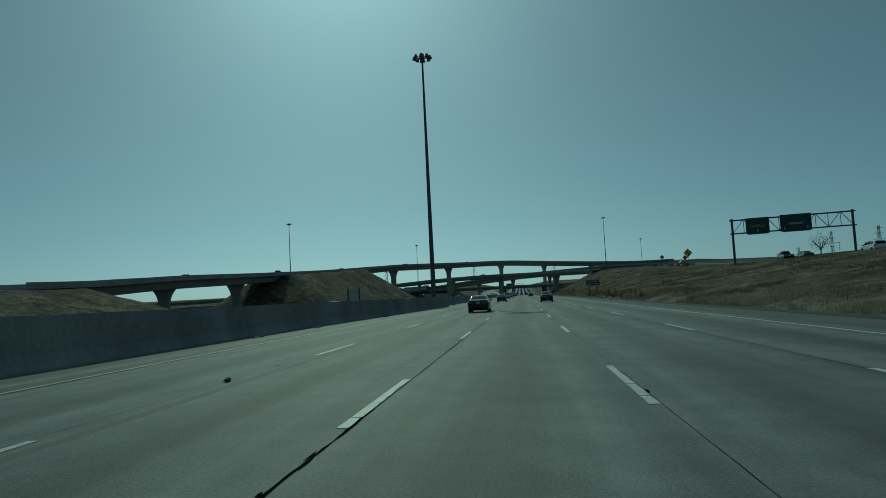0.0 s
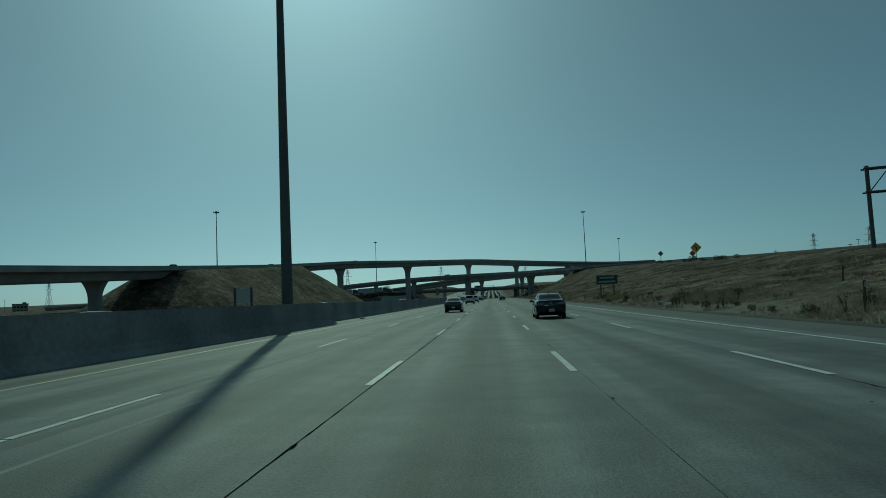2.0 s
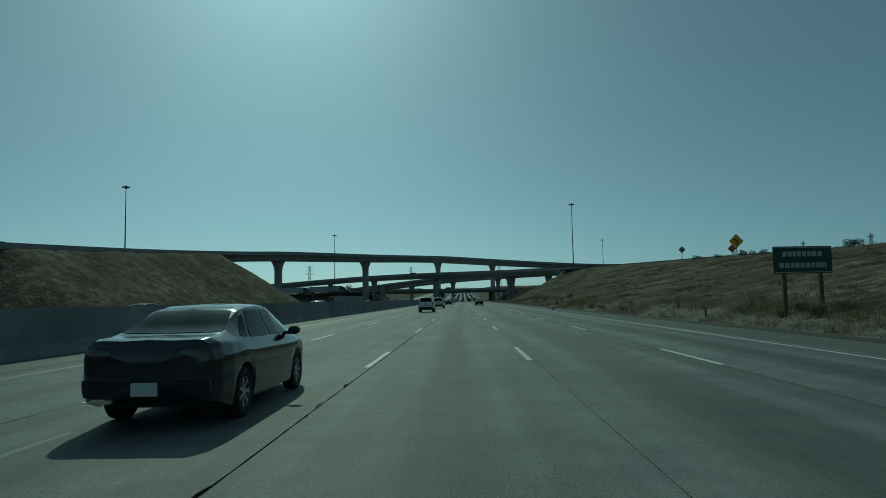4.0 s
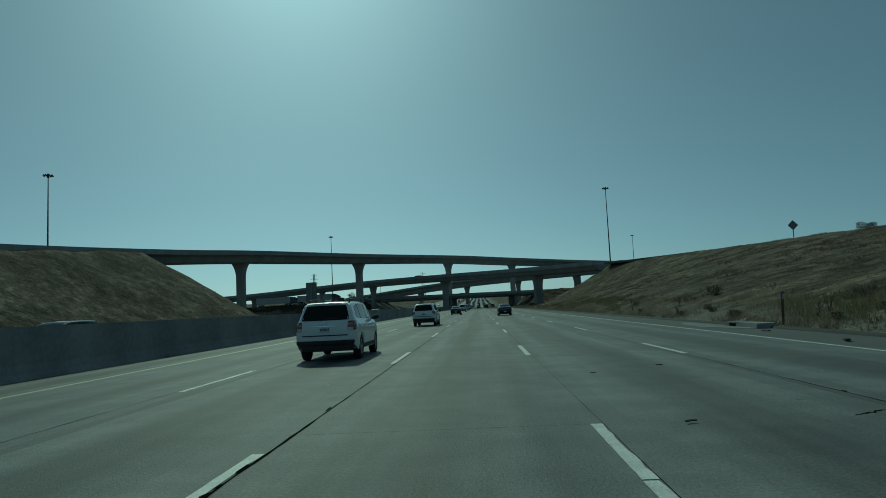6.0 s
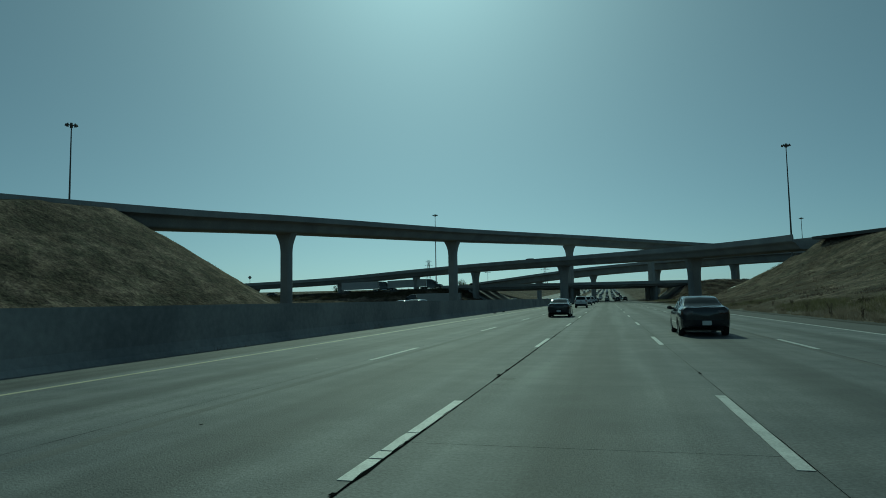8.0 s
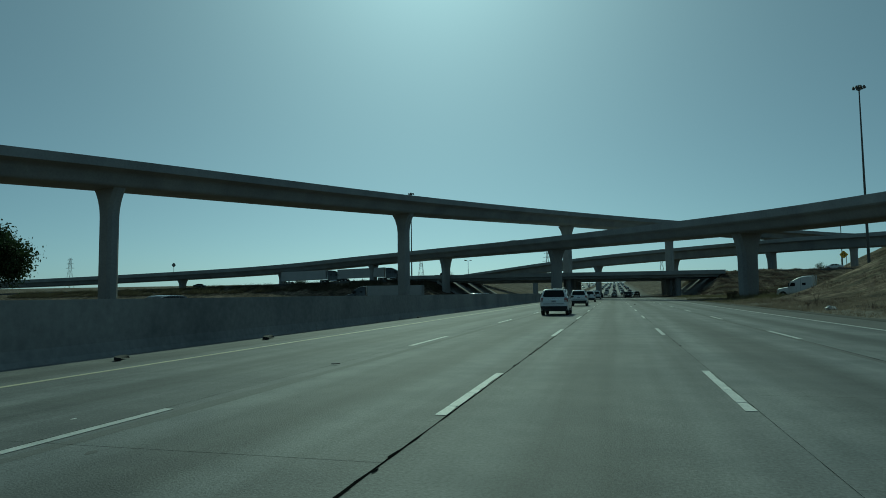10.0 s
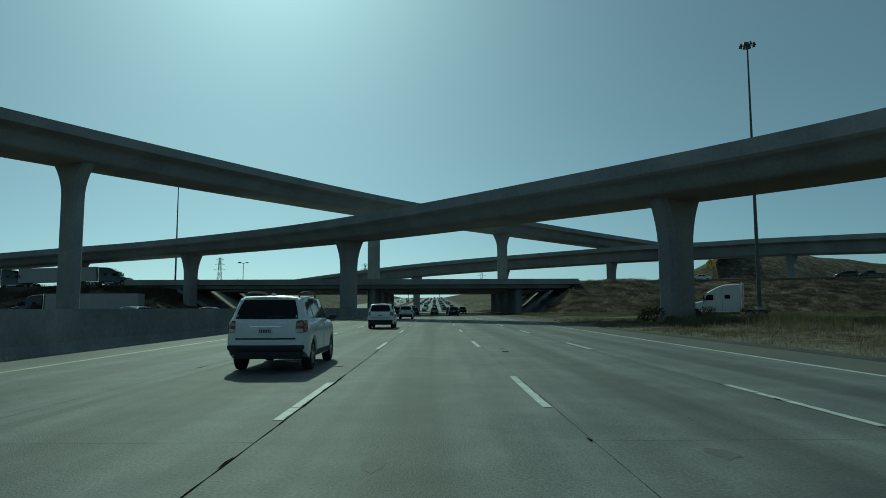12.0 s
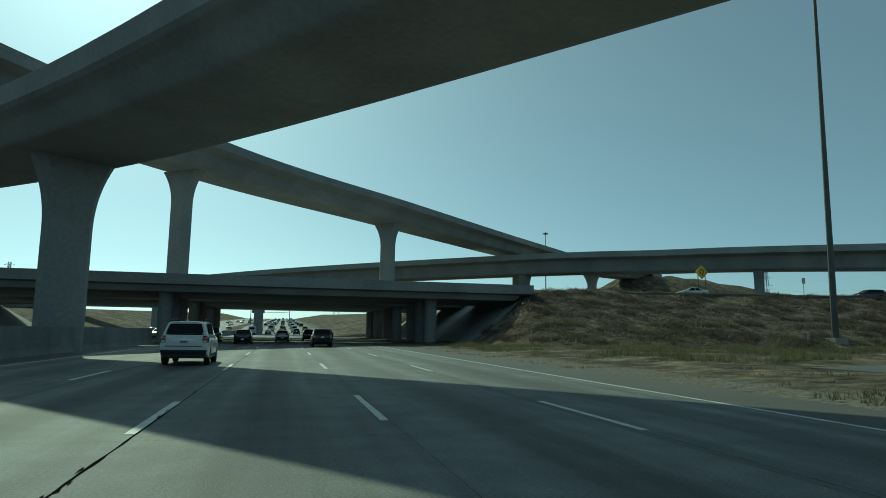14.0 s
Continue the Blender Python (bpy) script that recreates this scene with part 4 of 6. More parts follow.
# ---- sign gantry ----
SIGN_GREEN = material("green sign sheet", (0.018, 0.06, 0.05), 0.5, dark=0.9, light=1.05, big=1, small=12, bump=0.0)
SIGN_BACK = material("sign back aluminium", (0.20, 0.20, 0.20), 0.55, 0.4, dark=0.85, big=1, small=12, bump=0.05)
SIGN_YELLOW = material("yellow sign sheet", (0.75, 0.42, 0.03), 0.5, dark=0.9, light=1.05, big=1, small=12, bump=0.0)
SIGN_ORANGE = material("orange sign sheet", (0.5, 0.13, 0.05), 0.5, dark=0.8, light=1.05, big=1, small=12, bump=0.0)
SIGN_PALE = material("pale sign sheet", (0.5, 0.5, 0.48), 0.5, 0.1, dark=0.85, light=1.05, big=1, small=12, bump=0.05)
SIGN_INK = material("black sign ink", (0.02, 0.02, 0.02), 0.6, bump=0.0)
SIGN_WHITE = material("white sign legend", (0.45, 0.46, 0.45), 0.5, dark=0.92, light=1.03, bump=0.0)
WOOD = material("wooden sign post", (0.16, 0.11, 0.07), 0.85, dark=0.6, light=1.15, big=2, small=30, streak=(4, 4, 0.5), bump=0.3)


def legend(parent, y, rows, mat):
    """Plain bars where the writing cannot be read."""
    for x0, x1, z0, z1 in rows:
        x = x0
        while x < x1 - 0.05:
            w = min(0.16 + 0.12 * random.random(), x1 - x)
            bm = bmesh.new()
            box(bm, x, x + w * 0.78, y - 0.012, y - 0.004, z0, z1)
            part("legend_bar", bm, mat, parent)
            x += w


def lettering(parent, words, x, y, z, size, mat):
    """Words in the built-in font, centred, facing -y."""
    cu = bpy.data.curves.new("lettering", "FONT")
    cu.body, cu.size, cu.align_x, cu.extrude = words, size, "CENTER", 0.004
    tmp = bpy.data.objects.new("lettering", cu)
    me = bpy.data.meshes.new_from_object(tmp)
    bpy.data.objects.remove(tmp)
    me.materials.clear()
    me.materials.append(mat)
    ob = new("lettering", me)
    ob.parent = parent
    ob.matrix_local = pose(x, y, z, 90)
    return ob


gantry = tagged(empty("sign_gantry", pose(38.9, 113.6, 0, 0, 0, -15)), "steel truss gantry carrying two dark green guide signs", "sign gantry")
GW = 18.9
for x in (0, GW):
    bm = bmesh.new()
    tube(bm, (x, 0, 3.6), (x, 0, 12.9), 0.22, 0.2, 12)
    part("post", bm, DARK_STEEL, gantry)
for dy in (-0.5, 0.5):
    for z in (10.2, 12.6):
        bm = bmesh.new()
        tube(bm, (-0.4, dy, z), (GW + 0.4, dy, z), 0.09, n=8)
        part("chord", bm, DARK_STEEL, gantry)
n = 10
for i in range(n):
    a, b = GW * i / n, GW * (i + 1) / n
    bm = bmesh.new()
    tube(bm, (a, -0.5, 12.6 if i % 2 else 10.2), (b, -0.5, 10.2 if i % 2 else 12.6), 0.06, n=6)
    part("brace", bm, DARK_STEEL, gantry)
    bm = bmesh.new()
    tube(bm, (b, -0.5, 10.2), (b, -0.5, 12.6), 0.05, n=6)
    part("brace", bm, DARK_STEEL, gantry)
    bm = bmesh.new()
    tube(bm, (b, -0.5, 12.6), (a, 0.5, 12.6), 0.05, n=6)
    part("brace", bm, DARK_STEEL, gantry)
for x0, x1, z0, z1 in ((2.2, 6.0, 9.9, 12.75), (7.7, 12.6, 9.9, 12.85)):
    bm = bmesh.new()
    box(bm, x0, x1, -0.78, -0.68, z0, z1, 0.03)
    sg = part("sign_panel", bm, SIGN_GREEN, gantry, "dark green guide sign panel")
    xm = (x0 + x1) / 2
    if x0 < 5:
        lettering(sg, "San Diego", xm, -0.785, z0 + 1.2, 0.62, SIGN_WHITE)
    else:
        legend(sg, -0.78, [(xm - 1.1, xm + 1.1, z0 + 1.15, z0 + 1.5)], SIGN_WHITE)
    for k in (-1, 1) if x0 > 5 else (0,):
        bm = bmesh.new()
        ax, az = xm + k * (x1 - x0) * 0.36, z0 + 0.55
        loft(bm, [[Vector((ax + u, d, az + v)) for u, v in ((-0.07, 0.28), (0.07, 0.28), (0.07, 0.0), (0.22, 0.0), (0.0, -0.28), (-0.22, 0.0), (-0.07, 0.0))] for d in (-0.79, -0.782)])
        part("arrow", bm, SIGN_WHITE, sg)
    bm = bmesh.new()
    box(bm, x0 + 0.3, x1 - 0.3, -1.5, -0.7, z0 - 0.12, z0 - 0.04)
    part("walkway", bm, DARK_STEEL, gantry)


far_gantry = tagged(empty("sign_gantry", pose(-17.5, 760, road_rise(760))), "distant overhead gantry with a dark green sign", "sign gantry")
for x in (0, 21):
    bm = bmesh.new()
    tube(bm, (x, 0, -0.5), (x, 0, 8.2), 0.2, n=8)
    part("post", bm, DARK_STEEL, far_gantry)
for z in (6.4, 7.9):
    bm = bmesh.new()
    tube(bm, (0, 0, z), (21, 0, z), 0.12, n=6)
    part("chord", bm, DARK_STEEL, far_gantry)
bm = bmesh.new()
box(bm, 0.6, 7.4, -0.4, -0.3, 5.9, 8.6, 0.03)
part("sign_panel", bm, SIGN_GREEN, far_gantry, "dark green guide sign panel")


def guide_sign():
    zg = ground_z(15, 130.5)
    root = tagged(empty("guide_sign", pose(15.3, 130.5, zg, 0, 0, 6)), "green roadside guide sign on two wooden posts", "road sign")
    for x in (-0.85, 0.85):
        bm = bmesh.new()
        box(bm, x - 0.08, x + 0.08, -0.07, 0.07, -0.5, 2.5, 0.01)
        part("post", bm, WOOD, root)
    bm = bmesh.new()
    box(bm, -1.36, 1.36, -0.12, -0.075, 1.6, 2.8, 0.02)
    p = part("panel", bm, SIGN_GREEN, root)
    legend(p, -0.12, [(-0.95, 1.0, 2.35, 2.57), (-1.1, 1.1, 1.85, 2.07)], SIGN_WHITE)
    bm = bmesh.new()
    for a in ((-1.32, 1.32, 2.73, 2.76), (-1.32, 1.32, 1.64, 1.67)):
        box(bm, a[0], a[1], -0.13, -0.118, a[2], a[3])
    part("border", bm, SIGN_WHITE, p)


guide_sign()


def diamond_sign(x, y, zc, half, label, arrow, yaw=0, mat=None, zg=None):
    zg = ground_z(x, y) if zg is None else zg
    root = tagged(empty("warning_sign", pose(x, y, zg, 0, 0, yaw)), label, "road sign")
    c = zc - zg
    bm = bmesh.new()
    box(bm, -0.07, 0.07, 0.0, 0.1, -0.6, c + half * 0.5, 0.01)
    part("post", bm, WOOD, root)
    bm = bmesh.new()
    r = half
    ring = []
    for k in range(4):
        a = math.pi / 2 * k
        ring += [Vector((r * math.cos(a + e), 0, c + r * math.sin(a + e))) for e in (-0.07, 0.07)]
    loft(bm, [[p + Vector((0, d, 0)) for p in ring] for d in (-0.04, -0.005)])
    panel = part("panel", bm, mat or SIGN_YELLOW, root)
    if arrow:
        bm = bmesh.new()
        s = half
        tube(bm, (0.12 * s, -0.045, c - 0.5 * s), (0.12 * s, -0.045, c + 0.02 * s), 0.09 * s, n=6)
        tube(bm, (0.12 * s, -0.045, c + 0.02 * s), (-0.12 * s, -0.045, c + 0.2 * s), 0.09 * s, n=6)
        tube(bm, (-0.08 * s, -0.045, c + 0.16 * s), (-0.34 * s, -0.045, c + 0.36 * s), 0.22 * s, 0.01, n=6)
        for v in bm.verts:
            v.co.y = -0.045 + (v.co.y + 0.045) * 0.08
        part("arrow", bm, SIGN_INK, panel, "black arrow")
    return root


diamond_sign(67.8, 262, 14.25, 1.7, "large yellow diamond warning sign with a curved black arrow", True)
diamond_sign(66.5, 261.6, 12.4, 1.0, "faded orange diamond work sign beside a larger yellow one", False, mat=SIGN_ORANGE)
diamond_sign(62.9, 287, 14.15, 0.95, "small dark backed diamond sign on a post", False, mat=SIGN_BACK)


def loop_sign(x, y, zc, half):
    """A diamond on two posts with a bold loop arrow."""
    zg = lerp(x, CROSS_X, CROSS_H)
    root = tagged(empty("warning_sign", pose(x, y, zg)), "yellow diamond sign with a black loop arrow on two posts", "road sign")
    c = zc - zg
    for px in (-0.62, 0.62):
        bm = bmesh.new()
        box(bm, px - 0.06, px + 0.06, 0.0, 0.1, -0.5, c + 0.3, 0.01)
        part("post", bm, WOOD, root)
    bm = bmesh.new()
    ring = []
    for k in range(4):
        a = math.pi / 2 * k
        ring += [Vector((half * math.cos(a + e), 0, c + half * math.sin(a + e))) for e in (-0.07, 0.07)]
    loft(bm, [[p + Vector((0, d, 0)) for p in ring] for d in (-0.04, -0.005)])
    panel = part("panel", bm, SIGN_YELLOW, root)
    bm = bmesh.new()
    way = [Vector((0.3 * half * math.cos(a), -0.045, c + 0.08 * half + 0.3 * half * math.sin(a))) for a in np.linspace(-1.1, 3.6, 18)]
    way.insert(0, Vector((0.16 * half, -0.045, c - 0.52 * half)))
    for p, q in zip(way, way[1:]):
        tube(bm, p, q, 0.075 * half, n=6)
    tube(bm, way[-1], way[-1] + Vector((0.16, 0, -0.27)) * half, 0.17 * half, 0.01, n=6)
    for v in bm.verts:
        v.co.y = -0.045 + (v.co.y + 0.045) * 0.08
    part("arrow", bm, SIGN_INK, panel, "black loop arrow")
    return root


loop_sign(61.8, 470, 11.16, 1.05)
bm = bmesh.new()
small = tagged(empty("road_sign", pose(82.1, 472, lerp(82.1, CROSS_X, CROSS_H))), "small pale rectangular sign on a thin post", "road sign")
tube(bm, (0, 0, -0.3), (0, 0, 3.6), 0.04, n=8)
part("post", bm, STEEL, small)
bm = bmesh.new()
box(bm, -0.32, 0.32, -0.06, -0.03, 2.75, 3.65, 0.02)
part("panel", bm, SIGN_PALE, small)

median_sign = tagged(empty("median_sign", pose(-13.15, 209.4, 0)), "plain grey sign back on a post at the median wall", "road sign")
bm = bmesh.new()
tube(bm, (0, 0, 0), (0, 0, 3.8), 0.06, n=8)
part("post", bm, STEEL, median_sign)
bm = bmesh.new()
box(bm, -0.45, 0.45, 0.06, 0.1, 2.3, 3.95, 0.02)
part("panel", bm, SIGN_BACK, median_sign)

# sign board across the opposite carriageway
back_sign = tagged(empty("sign_board", pose(-43.95, 159.1, 0, 0, 0, -3)), "large pale sign board between dark posts", "road sign")
for x in (-1.55, 1.55):
    bm = bmesh.new()
    box(bm, x - 0.2, x + 0.2, -0.15, 0.15, -0.4, 4.9, 0.03)
    part("post", bm, DARK_STEEL, back_sign)
bm = bmesh.new()
box(bm, -1.33, 1.33, -0.05, 0.05, 2.2, 4.7, 0.02)
part("panel", bm, SIGN_PALE, back_sign)
for z in (2.9, 3.45, 4.0):
    bm = bmesh.new()
    box(bm, -1.34, 1.34, 0.05, 0.12, z - 0.05, z + 0.05)
    part("stiffener", bm, STEEL, back_sign)


diamond_sign(-151, 466.3, 13.0, 0.85, "dark diamond sign above the flyover parapet", False, mat=SIGN_BACK, zg=10.4)


def street_lamp(x, y, z0, h, yaw):
    root = tagged(empty("street_lamp", pose(x, y, z0, 0, 0, yaw)), "dark steel street lamp with two short arms", "street lamp", "street lamps")
    bm = bmesh.new()
    tube(bm, (0, 0, -0.4), (0, 0, h), 0.11, 0.07, 8)
    part("pole", bm, DARK_STEEL, root)
    for sg in (-1, 1):
        bm = bmesh.new()
        tube(bm, (0, 0, h - 0.1), (sg * 0.9, 0, h + 0.1), 0.05, n=6)
        arm = part("arm", bm, DARK_STEEL, root)
        bm = bmesh.new()
        box(bm, sg * 0.6, sg * 1.35, -0.2, 0.2, h + 0.0, h + 0.22, 0.04)
        part("lamp_head", bm, DARK_STEEL, arm)


street_lamp(-52.5, 505, L_TOP, 7.5, 10)
for x, y, h in ((158, 340, 5.2), (161.5, 340, 7.2)):
    street_lamp(x, y, ground_z(x, y), h, 40)


# ---- lattice towers and wires ----
def tower(x, y, z0, h):
    root = tagged(empty("power_tower", pose(x, y, z0)), "distant steel lattice power line tower", "power tower", "power line towers")
    bm = bmesh.new()
    lv = [(0, 3.2), (0.35, 1.9), (0.62, 1.1), (1.0, 0.7)]
    for (a, wa), (b, wb) in zip(lv, lv[1:]):
        for sx, sy in ((1, 1), (1, -1), (-1, -1), (-1, 1)):
            tube(bm, (sx * wa, sy * wa, a * h), (sx * wb, sy * wb, b * h), 0.13, n=4)
            tube(bm, (sx * wa, sy * wa, a * h), (-sx * wb, sy * wb, b * h), 0.09, n=4)
            tube(bm, (sx * wa, sy * wa, a * h), (sx * wb, -sy * wb, b * h), 0.09, n=4)
    part("mast", bm, STEEL, root)
    for z, w in ((0.66, 5.5), (0.8, 4.5), (0.93, 3.6)):
        bm = bmesh.new()
        tube(bm, (-w, 0, h * z), (w, 0, h * z), 0.12, n=4)
        tube(bm, (-w, 0, h * z), (0, 0, h * z + 1.6), 0.08, n=4)
        tube(bm, (w, 0, h * z), (0, 0, h * z + 1.6), 0.08, n=4)
        part("cross_arm", bm, STEEL, root)


TOWERS = [(380, 830, 45), (336, 640, 40), (300, 500, 36), (430, 1050, 33), (-190, 900, 33), (-70, 980, 33), (60, 1150, 33), (-565, 837, 33)]
for x, y, h in TOWERS:
    tower(x, y, ground_z(x, y), h)
wires = tagged(empty("power_lines"), "thin power lines slung between the lattice towers", "power lines")
for a, b in ((0, 1), (1, 2), (3, 0)):
    (xa, ya, ha), (xb, yb, hb) = TOWERS[a], TOWERS[b]
    for off, z in ((-4.5, 0.8), (4.5, 0.8), (0, 0.99)):
        bm = bmesh.new()
        slung = [Vector((xa + (xb - xa) * t + off, ya + (yb - ya) * t, 5 + (ha + (hb - ha) * t) * z - 26 * t * (1 - t))) for t in np.linspace(0, 1, 13)]
        sweep(bm, slung, [(-0.03, -0.02), (0.03, -0.02), (0.0, 0.035)])
        part("wire", bm, DARK_STEEL, wires)

# ---- distant building beyond the interchange ----
STUCCO = material("dusty stucco", (0.3, 0.28, 0.25), 0.9, dark=0.75, light=1.1, big=0.2, small=3, bump=0.1)
hall = tagged(empty("building", pose(-418, 594, -0.1, 0, 0, 35)), "distant plain block building with a flat roof", "building")
bm = bmesh.new()
box(bm, -6, 6, -5, 5, -0.5, 12.6, 0.05)
part("wall", bm, STUCCO, hall)
bm = bmesh.new()
box(bm, -6.3, 6.3, -5.3, 5.3, 12.6, 13.1, 0.05)
box(bm, 1.5, 4.5, -2, 2, 13.1, 14.3, 0.05)
part("roof", bm, DARK_STEEL, hall)
for z in (2.0, 5.6, 9.2):
    for x in (-4, -1.3, 1.3, 4):
        bm = bmesh.new()
        box(bm, x - 0.8, x + 0.8, -5.06, -4.98, z, z + 1.7)
        part("window", bm, GLASS, hall)
for x, y, h in ((-428, 588, 17), (-436, 590, 15)):
    bm = bmesh.new()
    pole = tagged(empty("utility_pole", pose(x, y, -0.1)), "distant wooden utility pole with a cross arm", "pole", "utility poles")
    tube(bm, (0, 0, -0.5), (0, 0, h), 0.22, 0.15, 8)
    part("post", bm, WOOD, pole)
    bm = bmesh.new()
    box(bm, -1.3, 1.3, -0.08, 0.08, h - 1.0, h - 0.8, 0.01)
    part("cross_arm", bm, WOOD, pole)

# ---- traffic ----
PICKUP = dict(SUV, size=(5.3, 1.93, 1.8), category="pickup", wheel=0.38, rear_axle=-1.5, front_axle=1.55, windows=[((-0.55, 1.2), (0.2, 1.19), (0.2, 1.68), (-0.5, 1.68)), ((0.26, 1.19), (1.2, 1.17), (0.8, 1.6), (0.26, 1.68))], side_trim=[], windscreen=((-0.66, 1.5), (0.66, 1.5), (0.58, 0.85), (-0.58, 0.85)), rear_window=((-0.62, 1.26), (0.62, 1.26), (0.55, 1.68), (-0.55, 1.68)), mirror=(1.1, 1.18, 0.95))
PICKUP["stations"] = [(-2.65, 1.08, 1.04, 0.90, 0.8), (-2.55, 1.12, 1.08, 0.95, 0.84), (-0.72, 1.14, 1.1, 0.965, 0.84), (-0.66, 1.6, 1.1, 0.965, 0.68), (-0.5, 1.77, 1.1, 0.965, 0.64), (0.2, 1.8, 1.1, 0.965, 0.64), (0.75, 1.75, 1.1, 0.965, 0.66), (1.2, 1.4, 1.1, 0.96, 0.7), (1.5, 1.17, 1.08, 0.95, 0.78), (2.2, 1.1, 1.03, 0.93, 0.76), (2.55, 0.98, 0.9, 0.85, 0.68), (2.65, 0.8, 0.75, 0.75, 0.6)]
VAN = dict(SUV, size=(5.6, 2.0, 2.4), category="van", wheel=0.36, rear_axle=-1.8, front_axle=1.75, windows=[((0.7, 1.35), (1.75, 1.32), (1.3, 1.95), (0.7, 2.0))], side_trim=[], windscreen=((-0.75, 2.05), (0.75, 2.05), (0.66, 1.5), (-0.66, 1.5)), rear_window=((-0.7, 1.45), (0.7, 1.45), (0.66, 2.05), (-0.66, 2.05)), mirror=(1.6, 1.35, 1.0), rear_trim=[("rear_bumper", ((-0.85, 0.40), (0.85, 0.40), (0.85, 0.55), (-0.85, 0.55)), PLASTIC, 0.05)])
VAN["stations"] = [(-2.75, 2.25, 1.25, 0.92, 0.8), (-2.7, 2.36, 1.28, 0.96, 0.84), (-2.4, 2.4, 1.28, 0.99, 0.86), (1.0, 2.4, 1.28, 0.99, 0.86), (1.4, 2.3, 1.26, 0.99, 0.82), (2.0, 1.6, 1.22, 0.97, 0.82), (2.25, 1.3, 1.15, 0.94, 0.8), (2.6, 1.1, 1.0, 0.86, 0.72), (2.75, 0.85, 0.8, 0.76, 0.62)]
far_kinds = [("sedan", "dark grey sedan among the traffic", SEDAN, GREY_CAR), ("suv", "white SUV among the traffic", SUV, WHITE_CAR), ("sedan", "distant silver sedan in traffic", SEDAN, SILVER_CAR),
             ("suv", "black SUV among the traffic", SUV, BLACK_CAR), ("pickup_truck", "distant grey pickup truck in traffic", PICKUP, GREY_CAR), ("van", "distant white delivery van in traffic", VAN, WHITE_CAR), ("sedan", "distant dark red sedan in traffic", SEDAN, RED_CAR)]
spots = {0: (-3.7, 453.4, 0, 0), 3: (3.7, 477, 0, 0), 4: (7.4, 496, 0, 0), 2: (7.5, 512, 0, 0), 5: (3.6, 640, 0, 0), 1: (-0.2, 560, 0, 0), 6: (-7.5, 600, 0, 0)}
far_cars = {}
for k, (nm, lb, sp, mt) in enumerate(far_kinds):
    x, y, z, w = spots[k]
    far_cars[k] = car(nm, pose(x, y, z + road_rise(y) + fall(x, y) + 0.003, 0, 0, w), lb, sp, mt, "traffic on the freeway", detail=False)
# the first three are added repeats of the dark saloon and black sedan
for k, x, y in ((0, -3.4, 111.2), (0, -3.4, 266), (0, 3.65, 240), (3, 3.6, 445), (2, 0.1, 470), (3, -7.5, 462)):
    copy_thing(far_cars[k], pose(x, y, fall(x, y) + 0.003))
rng = random.Random(5)
for lane in (-7.6, -3.65, 0.0, 3.7, 7.5):
    y = 545 + rng.uniform(0, 30)
    while y < 1150:
        if all(abs(y - s[1]) > 12 or abs(lane - s[0]) > 2 for s in spots.values()):
            slope = math.degrees(math.atan(0.022)) if y > 660 else 0.6
            copy_thing(far_cars[rng.randrange(7)], pose(lane + rng.uniform(-0.3, 0.3), y, road_rise(y) + fall(lane, y) + 0.003, slope, 0, 0))
        y += rng.uniform(24, 70)
for lane in (-19, -22.7, -26.4, -30):
    y = 60 + rng.uniform(0, 60)
    while y < 1100:
        copy_thing(far_cars[rng.choice((0, 2, 3, 6))], pose(lane, y, road_rise(y) - 0.028, 0, 0, 180))
        y += rng.uniform(60, 150)


def on_deck(pts, x, y, kind, back=False, off=0.0):
    z, way = deck_at(pts, x, y)
    w = math.degrees(math.atan2(-way.x, way.y)) + (180 if back else 0)
    side = Vector((way.y, -way.x, 0)).normalized() * off
    return copy_thing(far_cars[kind], pose(x + side.x, y + side.y, z + 0.03, math.degrees(math.asin(way.z)), 0, w))


for x, y, k in ((-64, 362, 3), (-34, 434, 0), (5, 494, 1), (-88.3, 225, 4), (-89.4, 160, 2), (40, 526, 6), (-82, 290, 0)):
    on_deck(h_pts, x, y, k, off=-2.0)
for x, y, k in ((-27, 441, 3), (48.2, 88, 1), (49.4, 113, 0), (50.3, 124, 4), (60, 245, 2)):
    on_deck(m_pts, x, y, k, off=1.2)
for x, y, k in ((88, 507, 0), (20, 561, 1)):
    on_deck(k_pts, x, y, k)

TRAILER = material("trailer side sheet", (0.42, 0.42, 0.42), 0.45, 0.1, dark=0.85, big=0.4, small=4, bump=0.05)


